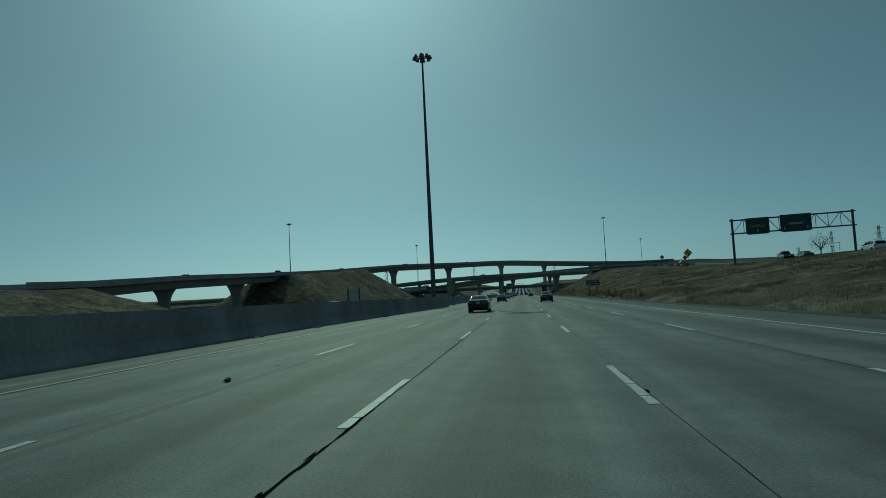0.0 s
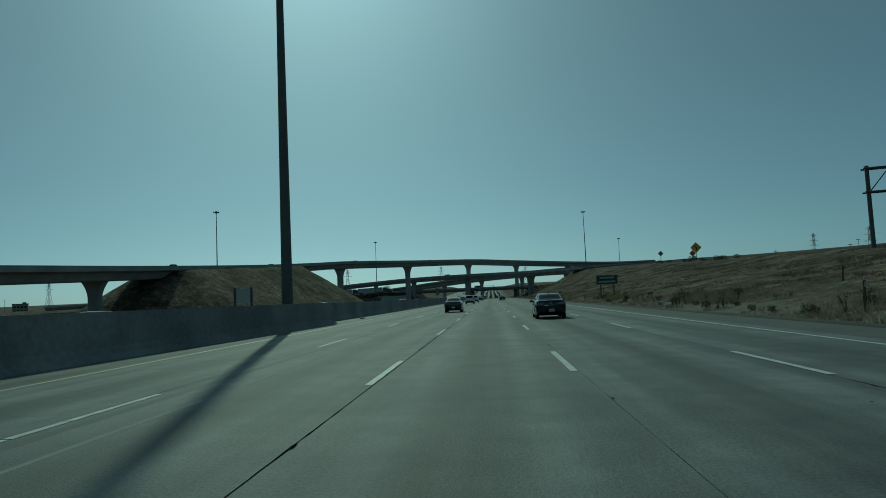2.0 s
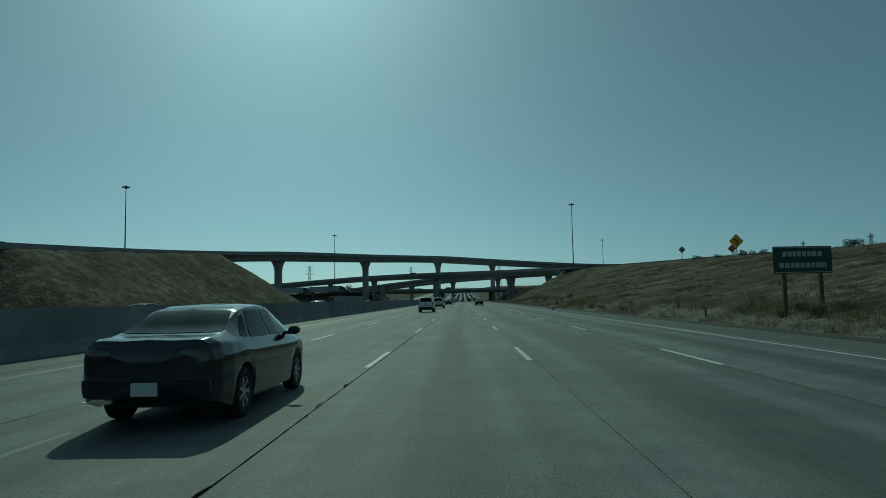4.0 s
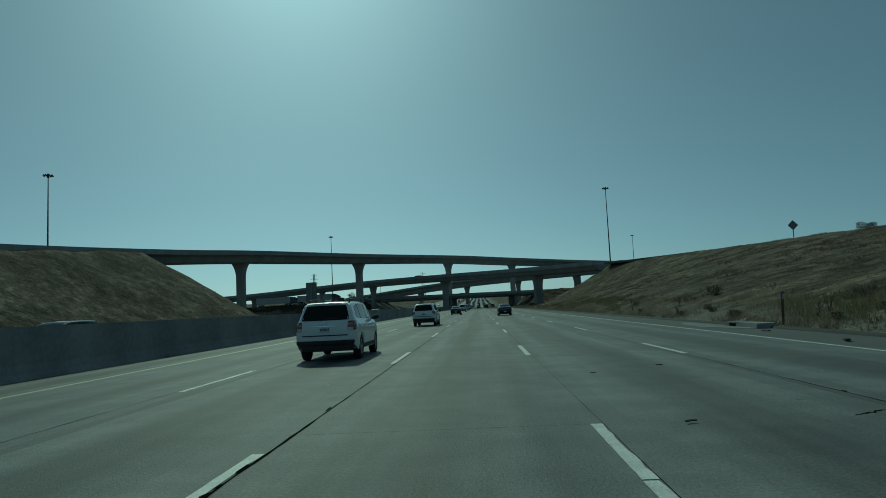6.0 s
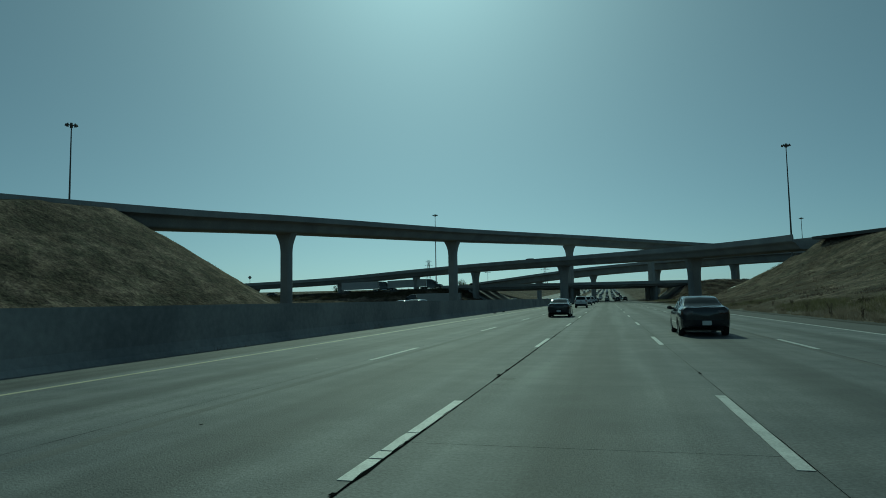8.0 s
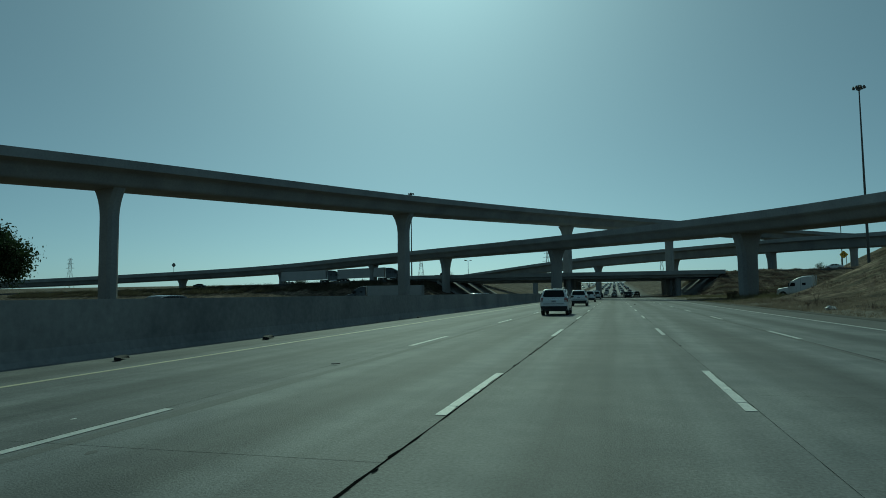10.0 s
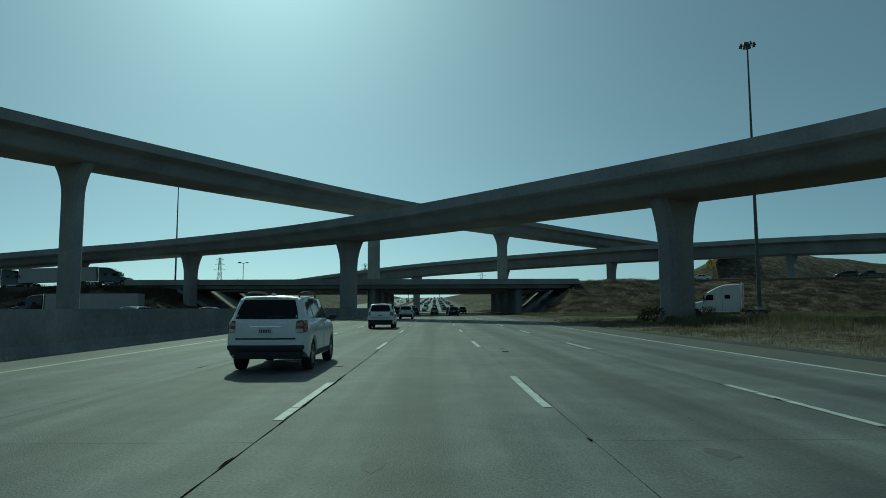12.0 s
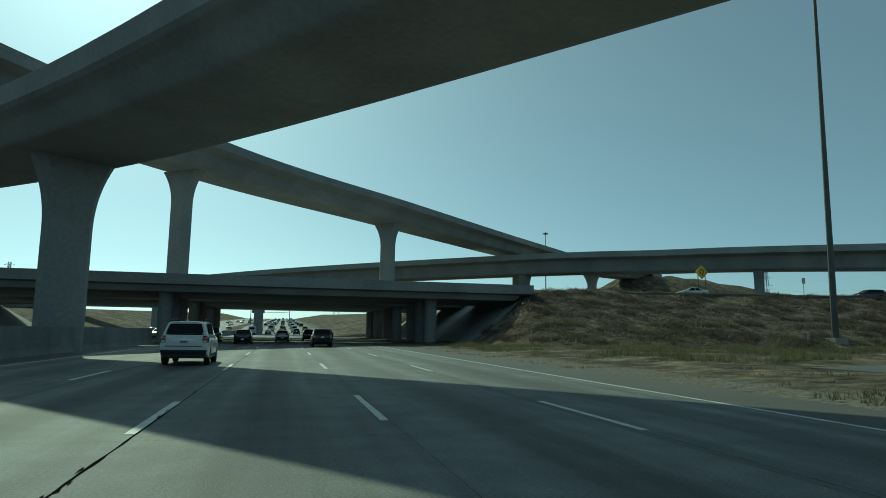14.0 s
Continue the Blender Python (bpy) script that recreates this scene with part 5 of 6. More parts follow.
def semi(m, label, cab_mat, trailer=True):
    """A long-nosed truck facing +y, with a box trailer behind it."""
    root = tagged(empty("semi_truck", m), label, "truck", "semi trucks")
    bm = bmesh.new()
    rings = []
    for y, zb, zt, hw in ((3.27, 0.85, 1.3, 0.7), (3.22, 0.62, 1.55, 0.95), (3.05, 0.55, 1.7, 1.06), (2.4, 0.55, 1.84, 1.12), (1.6, 0.55, 1.98, 1.15), (1.3, 0.55, 2.06, 1.18), (1.08, 0.55, 2.5, 1.2), (0.84, 0.55, 2.98, 1.21), (0.55, 0.55, 3.16, 1.22), (-0.3, 0.55, 3.62, 1.22), (-1.1, 0.55, 3.9, 1.22), (-2.0, 0.55, 3.98, 1.22), (-2.7, 0.55, 3.98, 1.22), (-2.75, 0.6, 3.92, 1.18)):
        c = min(0.22, (zt - zb) * 0.3)
        half = [(hw * 0.9, zb), (hw, zb + c * 0.6), (hw, zt - c * 1.6), (hw - c * 0.3, zt - c * 0.6), (hw - c, zt - c * 0.15), (hw * 0.5, zt)]
        rings.append([Vector((x, y, z)) for x, z in half] + [Vector((-x, y, z)) for x, z in half[::-1]])
    loft(bm, rings)
    smooth_by_angle(part("cab", bm, cab_mat, root), 34)
    bm = bmesh.new()
    loft(bm, [[Vector((s_ * 1.02, 1.26 + d, 2.16)), Vector((s_ * 0.98, 0.9 + d, 2.86))] for s_, d in ((-1, 0.0), (-0.6, 0.05), (0.6, 0.05), (1, 0.0))], False, False)
    part("windscreen", bm, GLASS, root)
    bm = bmesh.new()
    loft(bm, [[Vector((x, 1.15 - 0.12 * abs(x) ** 2, 2.9)), Vector((x, 0.8, 3.08)), Vector((x, 0.78, 3.02)), Vector((x, 1.12 - 0.12 * abs(x) ** 2, 2.86))] for x in (-1.15, -0.6, 0, 0.6, 1.15)])
    part("sun_visor", bm, cab_mat, root)
    bm = bmesh.new()
    box(bm, -1.16, 1.16, 2.95, 3.4, 0.42, 0.85, 0.08)
    part("bumper", bm, cab_mat, root)
    for sg in (-1, 1):
        bm = bmesh.new()
        loft(bm, [[Vector((sg * x, y, z)) for y, z in ((0.05, 2.1), (0.98, 2.1), (0.72, 2.74), (0.05, 2.74))] for x in (1.19, 1.232)])
        part("side_window", bm, GLASS, root)
        bm = bmesh.new()
        loft(bm, [[Vector((sg * x, y, z)) for y, z in ((-1.75, 2.25), (-1.15, 2.25), (-1.15, 2.7), (-1.75, 2.7))] for x in (1.19, 1.232)])
        part("sleeper_window", bm, GLASS, root)
        for y0, z0, y1, z1 in ((-0.12, 0.75, -0.12, 2.95), (1.1, 0.75, 1.12, 2.0), (-0.9, 0.75, -0.9, 3.6)):
            bm = bmesh.new()
            loft(bm, [[Vector((sg * x, y0 - 0.012, z0)), Vector((sg * x, y0 + 0.012, z0)), Vector((sg * x, y1 + 0.012, z1)), Vector((sg * x, y1 - 0.012, z1))] for x in (1.2, 1.226)])
            part("door_seam", bm, PLASTIC, root)
        # black disc on the cab side stands for the wheel well's shade
        bm = bmesh.new()
        tube(bm, (sg * 0.8, 2.2, 0.52), (sg * 1.15, 2.2, 0.52), 0.66, n=24)
        part("arch_shade", bm, RUBBER, root)
        bm = bmesh.new()
        arc = [Vector((0, 2.2 + 0.7 * math.cos(q), 0.52 + 0.7 * math.sin(q))) for q in np.linspace(0.15, math.pi - 0.15, 11)]
        loft(bm, [[p + Vector((sg * 0.95, 0, 0)), p + Vector((sg * 1.2, 0, 0)), p * 1.0 + Vector((sg * 1.2, 0, 0.06)), p + Vector((sg * 0.95, 0, 0.06))] for p in arc])
        part("fender", bm, cab_mat, root)
        bm = bmesh.new()
        box(bm, sg * 1.14, sg * 1.23, -2.6, 0.95, 0.5, 0.72, 0.02)
        part("side_skirt", bm, PLASTIC, root)
        bm = bmesh.new()
        box(bm, sg * 1.3, sg * 1.5, 1.0, 1.12, 2.05, 2.7, 0.04)
        box(bm, sg * 1.18, sg * 1.36, 1.03, 1.09, 2.3, 2.36)
        part("mirror", bm, PLASTIC, root)
        bm = bmesh.new()
        tube(bm, (sg * 1.02, -1.6, 0.62), (sg * 1.02, 0.4, 0.62), 0.28, n=14)
        part("fuel_tank", bm, CHROME, root)
        bm = bmesh.new()
        tube(bm, (sg * 1.05, -2.92, 1.2), (sg * 1.05, -2.92, 4.1), 0.08, n=8)
        part("exhaust_stack", bm, CHROME, root)
        for y in (2.2, -3.7, -5.0) + ((-16.5, -17.8) if trailer else ()):
            wheel(root, sg * 1.05, y, 0.5, 0.3, sg, 6)
        bm = bmesh.new()
        box(bm, sg * 0.72, sg * 1.1, 2.9, 3.24, 1.05, 1.4, 0.07)
        part("headlight", bm, CLEAR_LENS, root)
    bm = bmesh.new()
    box(bm, -0.45, 0.45, -5.8, 1.0, 0.75, 1.0)
    part("chassis", bm, DARK_STEEL, root)
    bm = bmesh.new()
    box(bm, -0.5, 0.5, 3.1, 3.31, 0.9, 1.58, 0.05)
    part("grille", bm, CHROME, root)
    if trailer:
        bm = bmesh.new()
        box(bm, -1.29, 1.29, -19.2, -3.3, 1.15, 4.1, 0.03)
        part("trailer", bm, TRAILER, root, "plain box trailer")
        for i in range(16):
            for sg in (-1, 1):
                bm = bmesh.new()
                box(bm, sg * 1.288, sg * 1.305, -18.9 + i, -18.82 + i, 1.2, 4.05)
                part("trailer_rib", bm, TRAILER, root)
    return root


semi(pose(33.2, 402.6, 0.12, 0, 0, 60), "white long-nosed semi truck standing on the side road", WHITE_CAR, False)
s1 = semi(pose(-66.6, 462.6, lerp(-75, CROSS_X, CROSS_H) + 0.03, 1.4, 0, -90), "white semi truck with a grey box trailer on the overpass road", GREY_CAR)
copy_thing(s1, pose(-86.6, 462.6, lerp(-95, CROSS_X, CROSS_H) + 0.03, 1.3, 0, -90))["label"] = "semi truck with a long box trailer on the overpass road"
copy_thing(s1, pose(-70, 440, 0, 0, 0, 90))["label"] = "white semi truck in front of the crossing embankment"
for x, y, k, w in ((-140, 466, 0, -90), (-52, 466, 4, -90), (44, 497, 2, -90), (91, 468.2, 3, 78), (97.5, 469.6, 4, 78)):
    copy_thing(far_cars[k], pose(x, y, lerp(x, CROSS_X, CROSS_H) + 0.03, 0, 0, w))
car("sedan", pose(58.5, 467.8, lerp(58.5, CROSS_X, CROSS_H) + 0.03, 0, 0, 80), "pale sedan on the crossing road above the bank", SEDAN, WHITE_CAR, "traffic on the freeway", detail=False)

# side road and overpass road surfaces
bm = bmesh.new()
sweep(bm, [Vector((x, 404, 0.0 + max(0.05, ground_z(x, 404)))) for x in np.arange(22, 130, 4)], [(-3.4, 0.05), (3.4, 0.05), (3.4, -0.6), (-3.4, -0.6)])
tagged(finish("side_road", bm, SHOULDER), "narrow grey loop road through the dry grass", "road", kind="structure")
for a, b in ((29.3, 210), (-260, -62)):
    bm = bmesh.new()
    sweep(bm, [Vector((x, 489.5, lerp(x, CROSS_X, CROSS_H))) for x in np.linspace(a, b, 24)], [(-31, 0.012), (31, 0.012), (31, -0.8), (-31, -0.8)])
    tagged(finish("cross_road", bm, SHOULDER), "grey crossing road on the embankment", "road", kind="structure")
# sloped paving under the overpass ends
for x0, x1 in ((20.4, 27.9), (-41.6, -51.6)):
    bm = bmesh.new()
    loft(bm, [[Vector((x0, y, -0.2)), Vector((x1, y, L_TOP - 0.85)), Vector((x1, y, L_TOP - 1.6)), Vector((x0, y, -0.9))] for y in (L_Y0 + 0.5, 475, 495, L_Y1 + 5)])
    tagged(finish("abutment_paving", bm, CONCRETE), "sloped concrete paving under the overpass end", "abutment", kind="structure")

# ---- road joints ----
jr = random.Random(3)
for lx, off, wid, chips in ((-5.47, -0.10, 0.004, 0.02), (-1.83, 0.086, 0.0115, 0.2), (1.83, 0.085, 0.003, 0.03), (5.61, -0.07, 0.007, 0.03)):
    bm = bmesh.new()
    va, wob = None, 0.0
    for y in np.arange(-60, 540, 0.3):
        wob = wob * 0.7 + jr.uniform(-0.004, 0.004)
        rough = noise.noise(Vector((y * 0.12, lx, 0)))
        w = wid * (0.5 + 0.7 * jr.random() + (1.2 * jr.random() if rough > 0.1 else 0))
        x = lx + off + wob * (1.2 if rough > 0.1 else 0.4)
        vb = (bm.verts.new((x - w, y, 0.0032)), bm.verts.new((x + w * jr.uniform(0.5, 1.4), y, 0.0032)))
        if va:
            bm.faces.new((va[0], va[1], vb[1], vb[0]))
        if jr.random() < chips * (1.6 if rough > 0.1 else 0.5):
            sx, sy = jr.uniform(0.01, 0.034), jr.uniform(0.05, 0.26)
            cx = x + jr.uniform(-0.05, 0.03)
            bm.faces.new([bm.verts.new((cx + sx * jr.uniform(0.2, 1.5) * math.cos(q), y + sy * jr.uniform(0.4, 1.2) * math.sin(q), 0.0078)) for q in (0, 0.8, 1.5, 2.3, 3.1, 3.9, 4.6, 5.4)])
        va = vb
    part("joint_seal", bm, CRACK, road, "dark jagged cracked joint")
TAR = material("old tar smear", (0.115, 0.115, 0.112), 0.75, dark=0.6, light=1.35, big=0.6, small=16, streak=(2, 0.2, 1), bump=0.3)
for lx, w0 in ((-5.12, 0.16), (5.45, 0.10)):
    bm = bmesh.new()
    va = None
    for y in np.arange(-60, 540, 0.8):
        w = w0 * (0.55 + 0.6 * noise.noise(Vector((y * 0.25, lx, 2)))) + 0.03
        x = lx + 0.09 * noise.noise(Vector((y * 0.06, lx, 9)))
        vb = (bm.verts.new((x - w, y, 0.0014)), bm.verts.new((x + w, y, 0.0014)))
        if va:
            bm.faces.new((va[0], va[1], vb[1], vb[0]))
        va = vb
    part("tar_strip", bm, TAR, road, "dark smeared tar along a joint")
GHOST = material("ground-off line trace", (0.29, 0.29, 0.28), 0.8, dark=0.7, light=1.2, big=1.0, small=14, streak=(2, 0.15, 1), bump=0.2)
bm = bmesh.new()
va = None
for y in np.arange(10, 110, 1.0):
    w = 0.05 + 0.03 * noise.noise(Vector((y * 0.4, 3, 3)))
    vb = (bm.verts.new((-4.3 - w, y, 0.0016)), bm.verts.new((-4.3 + w, y, 0.0016)))
    if va and noise.noise(Vector((y * 0.2, 8, 1))) > -0.35:
        bm.faces.new((va[0], va[1], vb[1], vb[0]))
    va = vb
part("old_line", bm, GHOST, road, "pale trace of a removed lane line")
# worn hollows and stains scattered over the lanes
for mat, nm, cnt, lo, hi in ((TAR, "road_stain", 60, 0.04, 0.16), (CRACK, "road_chip", 110, 0.008, 0.024), (PAINT_W, "paint_fleck", 60, 0.012, 0.035)):
    bm = bmesh.new()
    for k in range(cnt):
        cx, cy, r = jr.uniform(-9.5, 9.0), jr.uniform(0, 470), jr.uniform(lo, hi)
        st = jr.uniform(0.8, 2.6)
        bm.faces.new([bm.verts.new((cx + r * jr.uniform(0.6, 1.2) * math.cos(q), cy + r * st * jr.uniform(0.6, 1.2) * math.sin(q), fall(cx, cy) + (0.0032 if mat is not TAR else 0.0022))) for q in (0, 0.7, 1.4, 2.1, 2.8, 3.5, 4.2, 4.9, 5.6)])
    tagged(part(nm, bm, mat, road), kind="stuff")
bm = bmesh.new()
for k in range(130):
    y = -50 + k * 4.57
    for x0, x1 in ((-10.5, -5.6), (-5.6, -1.72), (-1.7, 1.93), (1.95, 5.7), (5.72, 9.65)):
        yy = y + jr.uniform(-0.02, 0.02)
        w = jr.choice((0.0012, 0.002, 0.003))
        if jr.random() < 0.35:
            continue
        vs = [bm.verts.new((x, yy + d, fall(x, yy) + 0.002)) for x, d in ((x0, -w), (x1, -w), (x1, w), (x0, w))]
        bm.faces.new(vs)
tagged(part("slab_joints", bm, CRACK, road), kind="stuff")
for x0, y0, run, lean in ((4.7, 164.7, 0.62, 0.35), (6.6, 158.2, 0.9, -0.2), (7.3, 187.4, 0.8, 0.3), (6.9, 312.5, 0.9, 0.25), (7.6, 335.0, 0.7, -0.3)):
    bm = bmesh.new()
    va = None
    for i in range(13):
        t = i / 12
        x, y = x0 + run * t, y0 + lean * t + jr.uniform(-0.04, 0.04)
        w = 0.004 + 0.022 * math.sin(math.pi * t) * jr.uniform(0.5, 1.2)
        vb = (bm.verts.new((x, y - w, 0.0036)), bm.verts.new((x, y + w, 0.0036)))
        if va:
            bm.faces.new((va[0], vb[0], vb[1], va[1]))
        va = vb
    part("slab_crack", bm, CRACK, road, "dark jagged crack across a slab")

# ---- plants ----
BLADE = material("dry grass blades", (0.262, 0.221, 0.174), 0.9, dark=0.5, light=1.35, big=0.15, small=2, bump=0, spec=0.2)
WEED = material("olive weeds", (0.165, 0.155, 0.09), 0.9, dark=0.5, light=1.5, big=0.3, small=3, bump=0, spec=0.2)
SHRUB = material("dusty shrub leaves", (0.075, 0.07, 0.045), 0.8, dark=0.5, light=1.4, big=0.8, small=6, bump=0, spec=0.2)
BURR = material("withered purple-brown weeds", (0.135, 0.105, 0.092), 0.95, dark=0.6, light=1.4, big=0.3, small=3, bump=0, spec=0.1)
BRUSH = material("olive brown brush", (0.13, 0.118, 0.078), 0.9, dark=0.6, light=1.4, big=0.3, small=3, bump=0, spec=0.15)
LEAF = material("tree leaves", (0.05, 0.075, 0.03), 0.7, dark=0.5, light=1.4, big=0.5, small=5, bump=0, spec=0.3)
BARK = material("bark", (0.12, 0.09, 0.06), 0.9, dark=0.5, light=1.2, big=1, small=14, bump=0.5)


thin_leaf(BLADE, 0.55)
thin_leaf(WEED, 0.5)
thin_leaf(BURR, 0.4)
thin_leaf(BRUSH, 0.45)
thin_leaf(SHRUB, 0.35)
thin_leaf(LEAF, 0.3)


def tufts(name, spots, label, hmin, hmax, width, blades, thick=0.16, mat=None):
    verts, faces = [], []
    r = random.Random(len(spots))
    for x, y in spots:
        z = ground_z(x, y) - 0.05
        h = r.uniform(hmin, hmax) * (1.0 if abs(x) < 16.5 or y > 350 else 0.6)
        for b in range(blades):
            a = r.uniform(0, 6.28)
            d = r.uniform(0, width)
            bx, by = x + d * math.cos(a), y + d * math.sin(a)
            lean = r.uniform(0.1, 0.7) * h
            aw = a + 1.57
            w = width * thick
            i = len(verts)
            verts += [(bx - w * math.cos(aw), by - w * math.sin(aw), z), (bx + w * math.cos(aw), by + w * math.sin(aw), z), (bx + lean * math.cos(a), by + lean * math.sin(a), z + h * r.uniform(0.6, 1))]
            faces.append((i, i + 1, i + 2))
    me = bpy.data.meshes.new(name)
    me.from_pydata(verts, [], faces)
    me.materials.append(mat or BLADE)
    return tagged(new(name, me), label, "grass", kind="stuff")


gr = random.Random(11)
near = []
while len(near) < 52000:
    x, y = 12.3 + 36 * gr.random() ** 1.3, gr.uniform(0, 440)
    if noise.noise(Vector((x * 0.2, y * 0.2, 7))) > -0.3 and not (398 < y < 410 and x > 20) and (y < 368 or noise.noise(Vector((x * 0.3, y * 0.5, 23))) > 0.2):
        near.append((x, y))
tufts("dry_grass", near, "tufts of dry yellow grass on the roadside bank", 0.07, 0.3, 0.24, 6, 0.09)
green = []
while len(green) < 2600:
    x, y = gr.uniform(12.9, 36), gr.uniform(352, 398)
    if noise.noise(Vector((x * 0.25, y * 0.25, 12))) > 0.0 and math.hypot(x - 20.9, y - 382) > 2.5:
        green.append((x, y))
tufts("green_weeds", green, "low olive green weeds on the verge by the pier", 0.1, 0.34, 0.3, 8, 0.08, WEED)
tall = []
while len(tall) < 7000:
    x, y = 12.6 + 4.5 * gr.random() ** 1.4, gr.uniform(0, 348)
    if noise.noise(Vector((x * 0.35, y * 0.12, 2))) > 0.02:
        tall.append((x, y))
tufts("dry_weeds", tall, "taller dry weeds in clumps along the shoulder", 0.2, 0.55, 0.22, 9, 0.045)
nose = []
while len(nose) < 6500:
    x, y = gr.uniform(17, 44), gr.uniform(290, 372)
    if noise.noise(Vector((x * 0.25, y * 0.25, 31))) > 0.0:
        nose.append((x, y))
tufts("dry_grass", nose, "tall golden dry grass on the end of the ramp bank", 0.2, 0.6, 0.3, 9, 0.04)
mustard = []
while len(mustard) < 2600:
    x, y = gr.uniform(16.5, 40), gr.uniform(352, 383)
    if noise.noise(Vector((x * 0.3, y * 0.3, 41))) > -0.05 and math.hypot(x - 20.9, y - 382) > 2.6 and x > 19 - (y - 352) * 0.05:
        mustard.append((x, y))
tufts("green_weeds", mustard, "tall olive weeds on the verge before the pier", 0.35, 1.1, 0.45, 22, 0.022, WEED)
patch = []
while len(patch) < 3600:
    x, y = 13.2 + 5 * gr.random(), gr.uniform(40, 300)
    if noise.noise(Vector((x * 0.3, y * 0.07, 52))) > 0.18:
        patch.append((x, y))
tufts("green_weeds", patch, "olive weeds at the foot of the bank", 0.2, 0.6, 0.25, 8, 0.06, WEED)
brush = []
while len(brush) < 5200:
    x, y = gr.uniform(-210, -50), gr.uniform(452, 459)
    if noise.noise(Vector((x * 0.2, y * 0.3, 61))) > -0.2:
        brush.append((x, y))
tufts("dark_brush", brush, "low olive brown brush along the embankment crest", 0.5, 1.6, 0.5, 12, 0.05, BRUSH)
far = []
while len(far) < 9000:
    x, y = gr.uniform(-84, -42), gr.uniform(195, 335)
    if noise.noise(Vector((x * 0.3, y * 0.3, 4))) > 0.0:
        far.append((x, y))
while len(far) < 19000:
    x, y = gr.uniform(20, 100), gr.uniform(440, 462)
    if noise.noise(Vector((x * 0.35, y * 0.7, 5))) > 0.06:
        far.append((x, y))
while len(far) < 21000:
    x, y = gr.uniform(-84, -46), gr.uniform(0, 115)
    far.append((x, y))
tufts("dry_grass", far, "tufts of dry grass over the interchange mounds", 0.1, 0.34, 0.35, 5, 0.1)
dark = []
while len(dark) < 8000:
    x, y = gr.uniform(15.5, 52), gr.uniform(20, 345)
    if noise.noise(Vector((x * 0.22, y * 0.16, 71))) > 0.12 and x < lerp(y, [0, 115, 200, 257, 345], [37, 41, 49, 52, 38]):
        dark.append((x, y))
tufts("withered_weeds", dark, "patches of withered purple-brown weeds on the bank", 0.25, 0.6, 0.45, 9, 0.05, BURR)
clump = []
while len(clump) < 7000:
    x, y = gr.uniform(22, 110), gr.uniform(441, 461)
    if noise.noise(Vector((x * 0.3, y * 0.8, 81))) > 0.14:
        clump.append((x, y))
tufts("withered_weeds", clump, "withered purple-brown weed clumps on the crossing bank", 0.25, 0.65, 0.55, 10, 0.04, BURR)
low = []
while len(low) < 4600:
    x, y = gr.uniform(15.5, 75), gr.uniform(409.5, 448)
    if noise.noise(Vector((x * 0.16, y * 0.3, 91))) > (0.08 if y > 428 else 0.2):
        low.append((x, y))
tufts("green_weeds", low, "low olive weeds along the foot of the crossing bank", 0.2, 0.6, 0.4, 10, 0.05, WEED)
foot = []
while len(foot) < 420:
    y = gr.uniform(92, 400)
    if noise.noise(Vector((y * 0.1, 0, 8))) > 0.1:
        foot.append((lerp(y, [84, 140, 209, 312, 400], [-14.6, -13.6, -13.1, -13.0, -12.6]) + 0.3 + 0.35 * gr.random() ** 2, y))
tufts("dry_weeds", foot, "dry weeds growing along the foot of the median wall", 0.1, 0.4, 0.12, 8, 0.06)


def shrub(x, y, s, label, mat=SHRUB):
    root = tagged(empty("shrub", pose(x, y, ground_z(x, y) - 0.05)), label, "shrub", "roadside shrubs")
    r = random.Random(int(x * 31 + y * 7))
    bm = bmesh.new()
    for k in range(7):
        a = r.uniform(0, 6.28)
        tube(bm, (0, 0, 0), (0.5 * s * math.cos(a), 0.5 * s * math.sin(a), s * r.uniform(0.6, 1.0)), 0.02 * s + 0.006, 0.005, 5)
    part("stem", bm, BARK, root)
    bm = bmesh.new()
    for k in range(340):
        a, e = r.uniform(0, 6.28), r.random()
        d = s * 0.62 * r.random() ** 0.5
        c = Vector((d * math.cos(a), d * math.sin(a), s * (0.15 + 0.85 * e) * (1 - 0.35 * (d / s))))
        q = Euler((r.uniform(-1.5, 1.5), r.uniform(-1.5, 1.5), a)).to_matrix()
        w = s * r.uniform(0.04, 0.095)
        vs = [bm.verts.new(c + q @ Vector(p)) for p in ((-w, 0, 0), (0, -w * 0.5, w * 0.1), (w, 0, 0), (0, w * 0.5, w * 0.1))]
        bm.faces.new(vs)
    part("foliage", bm, mat, root)
    return root


sr = random.Random(21)
for k in range(64):
    y = sr.uniform(35, 300) if k % 3 else sr.uniform(60, 130)
    shrub(13.1 + 3.5 * sr.random() ** 2.2, y, sr.uniform(0.22, 0.5), "small dusty shrub in dry grass by the shoulder")
for x, y, s in ((18.5, 380.8, 1.5), (18.7, 383.5, 1.2), (23.1, 381.4, 1.4), (22.6, 379.7, 0.8), (19.4, 379.5, 0.7)):
    shrub(x, y, s, "dark green shrub at the foot of a bridge pier")


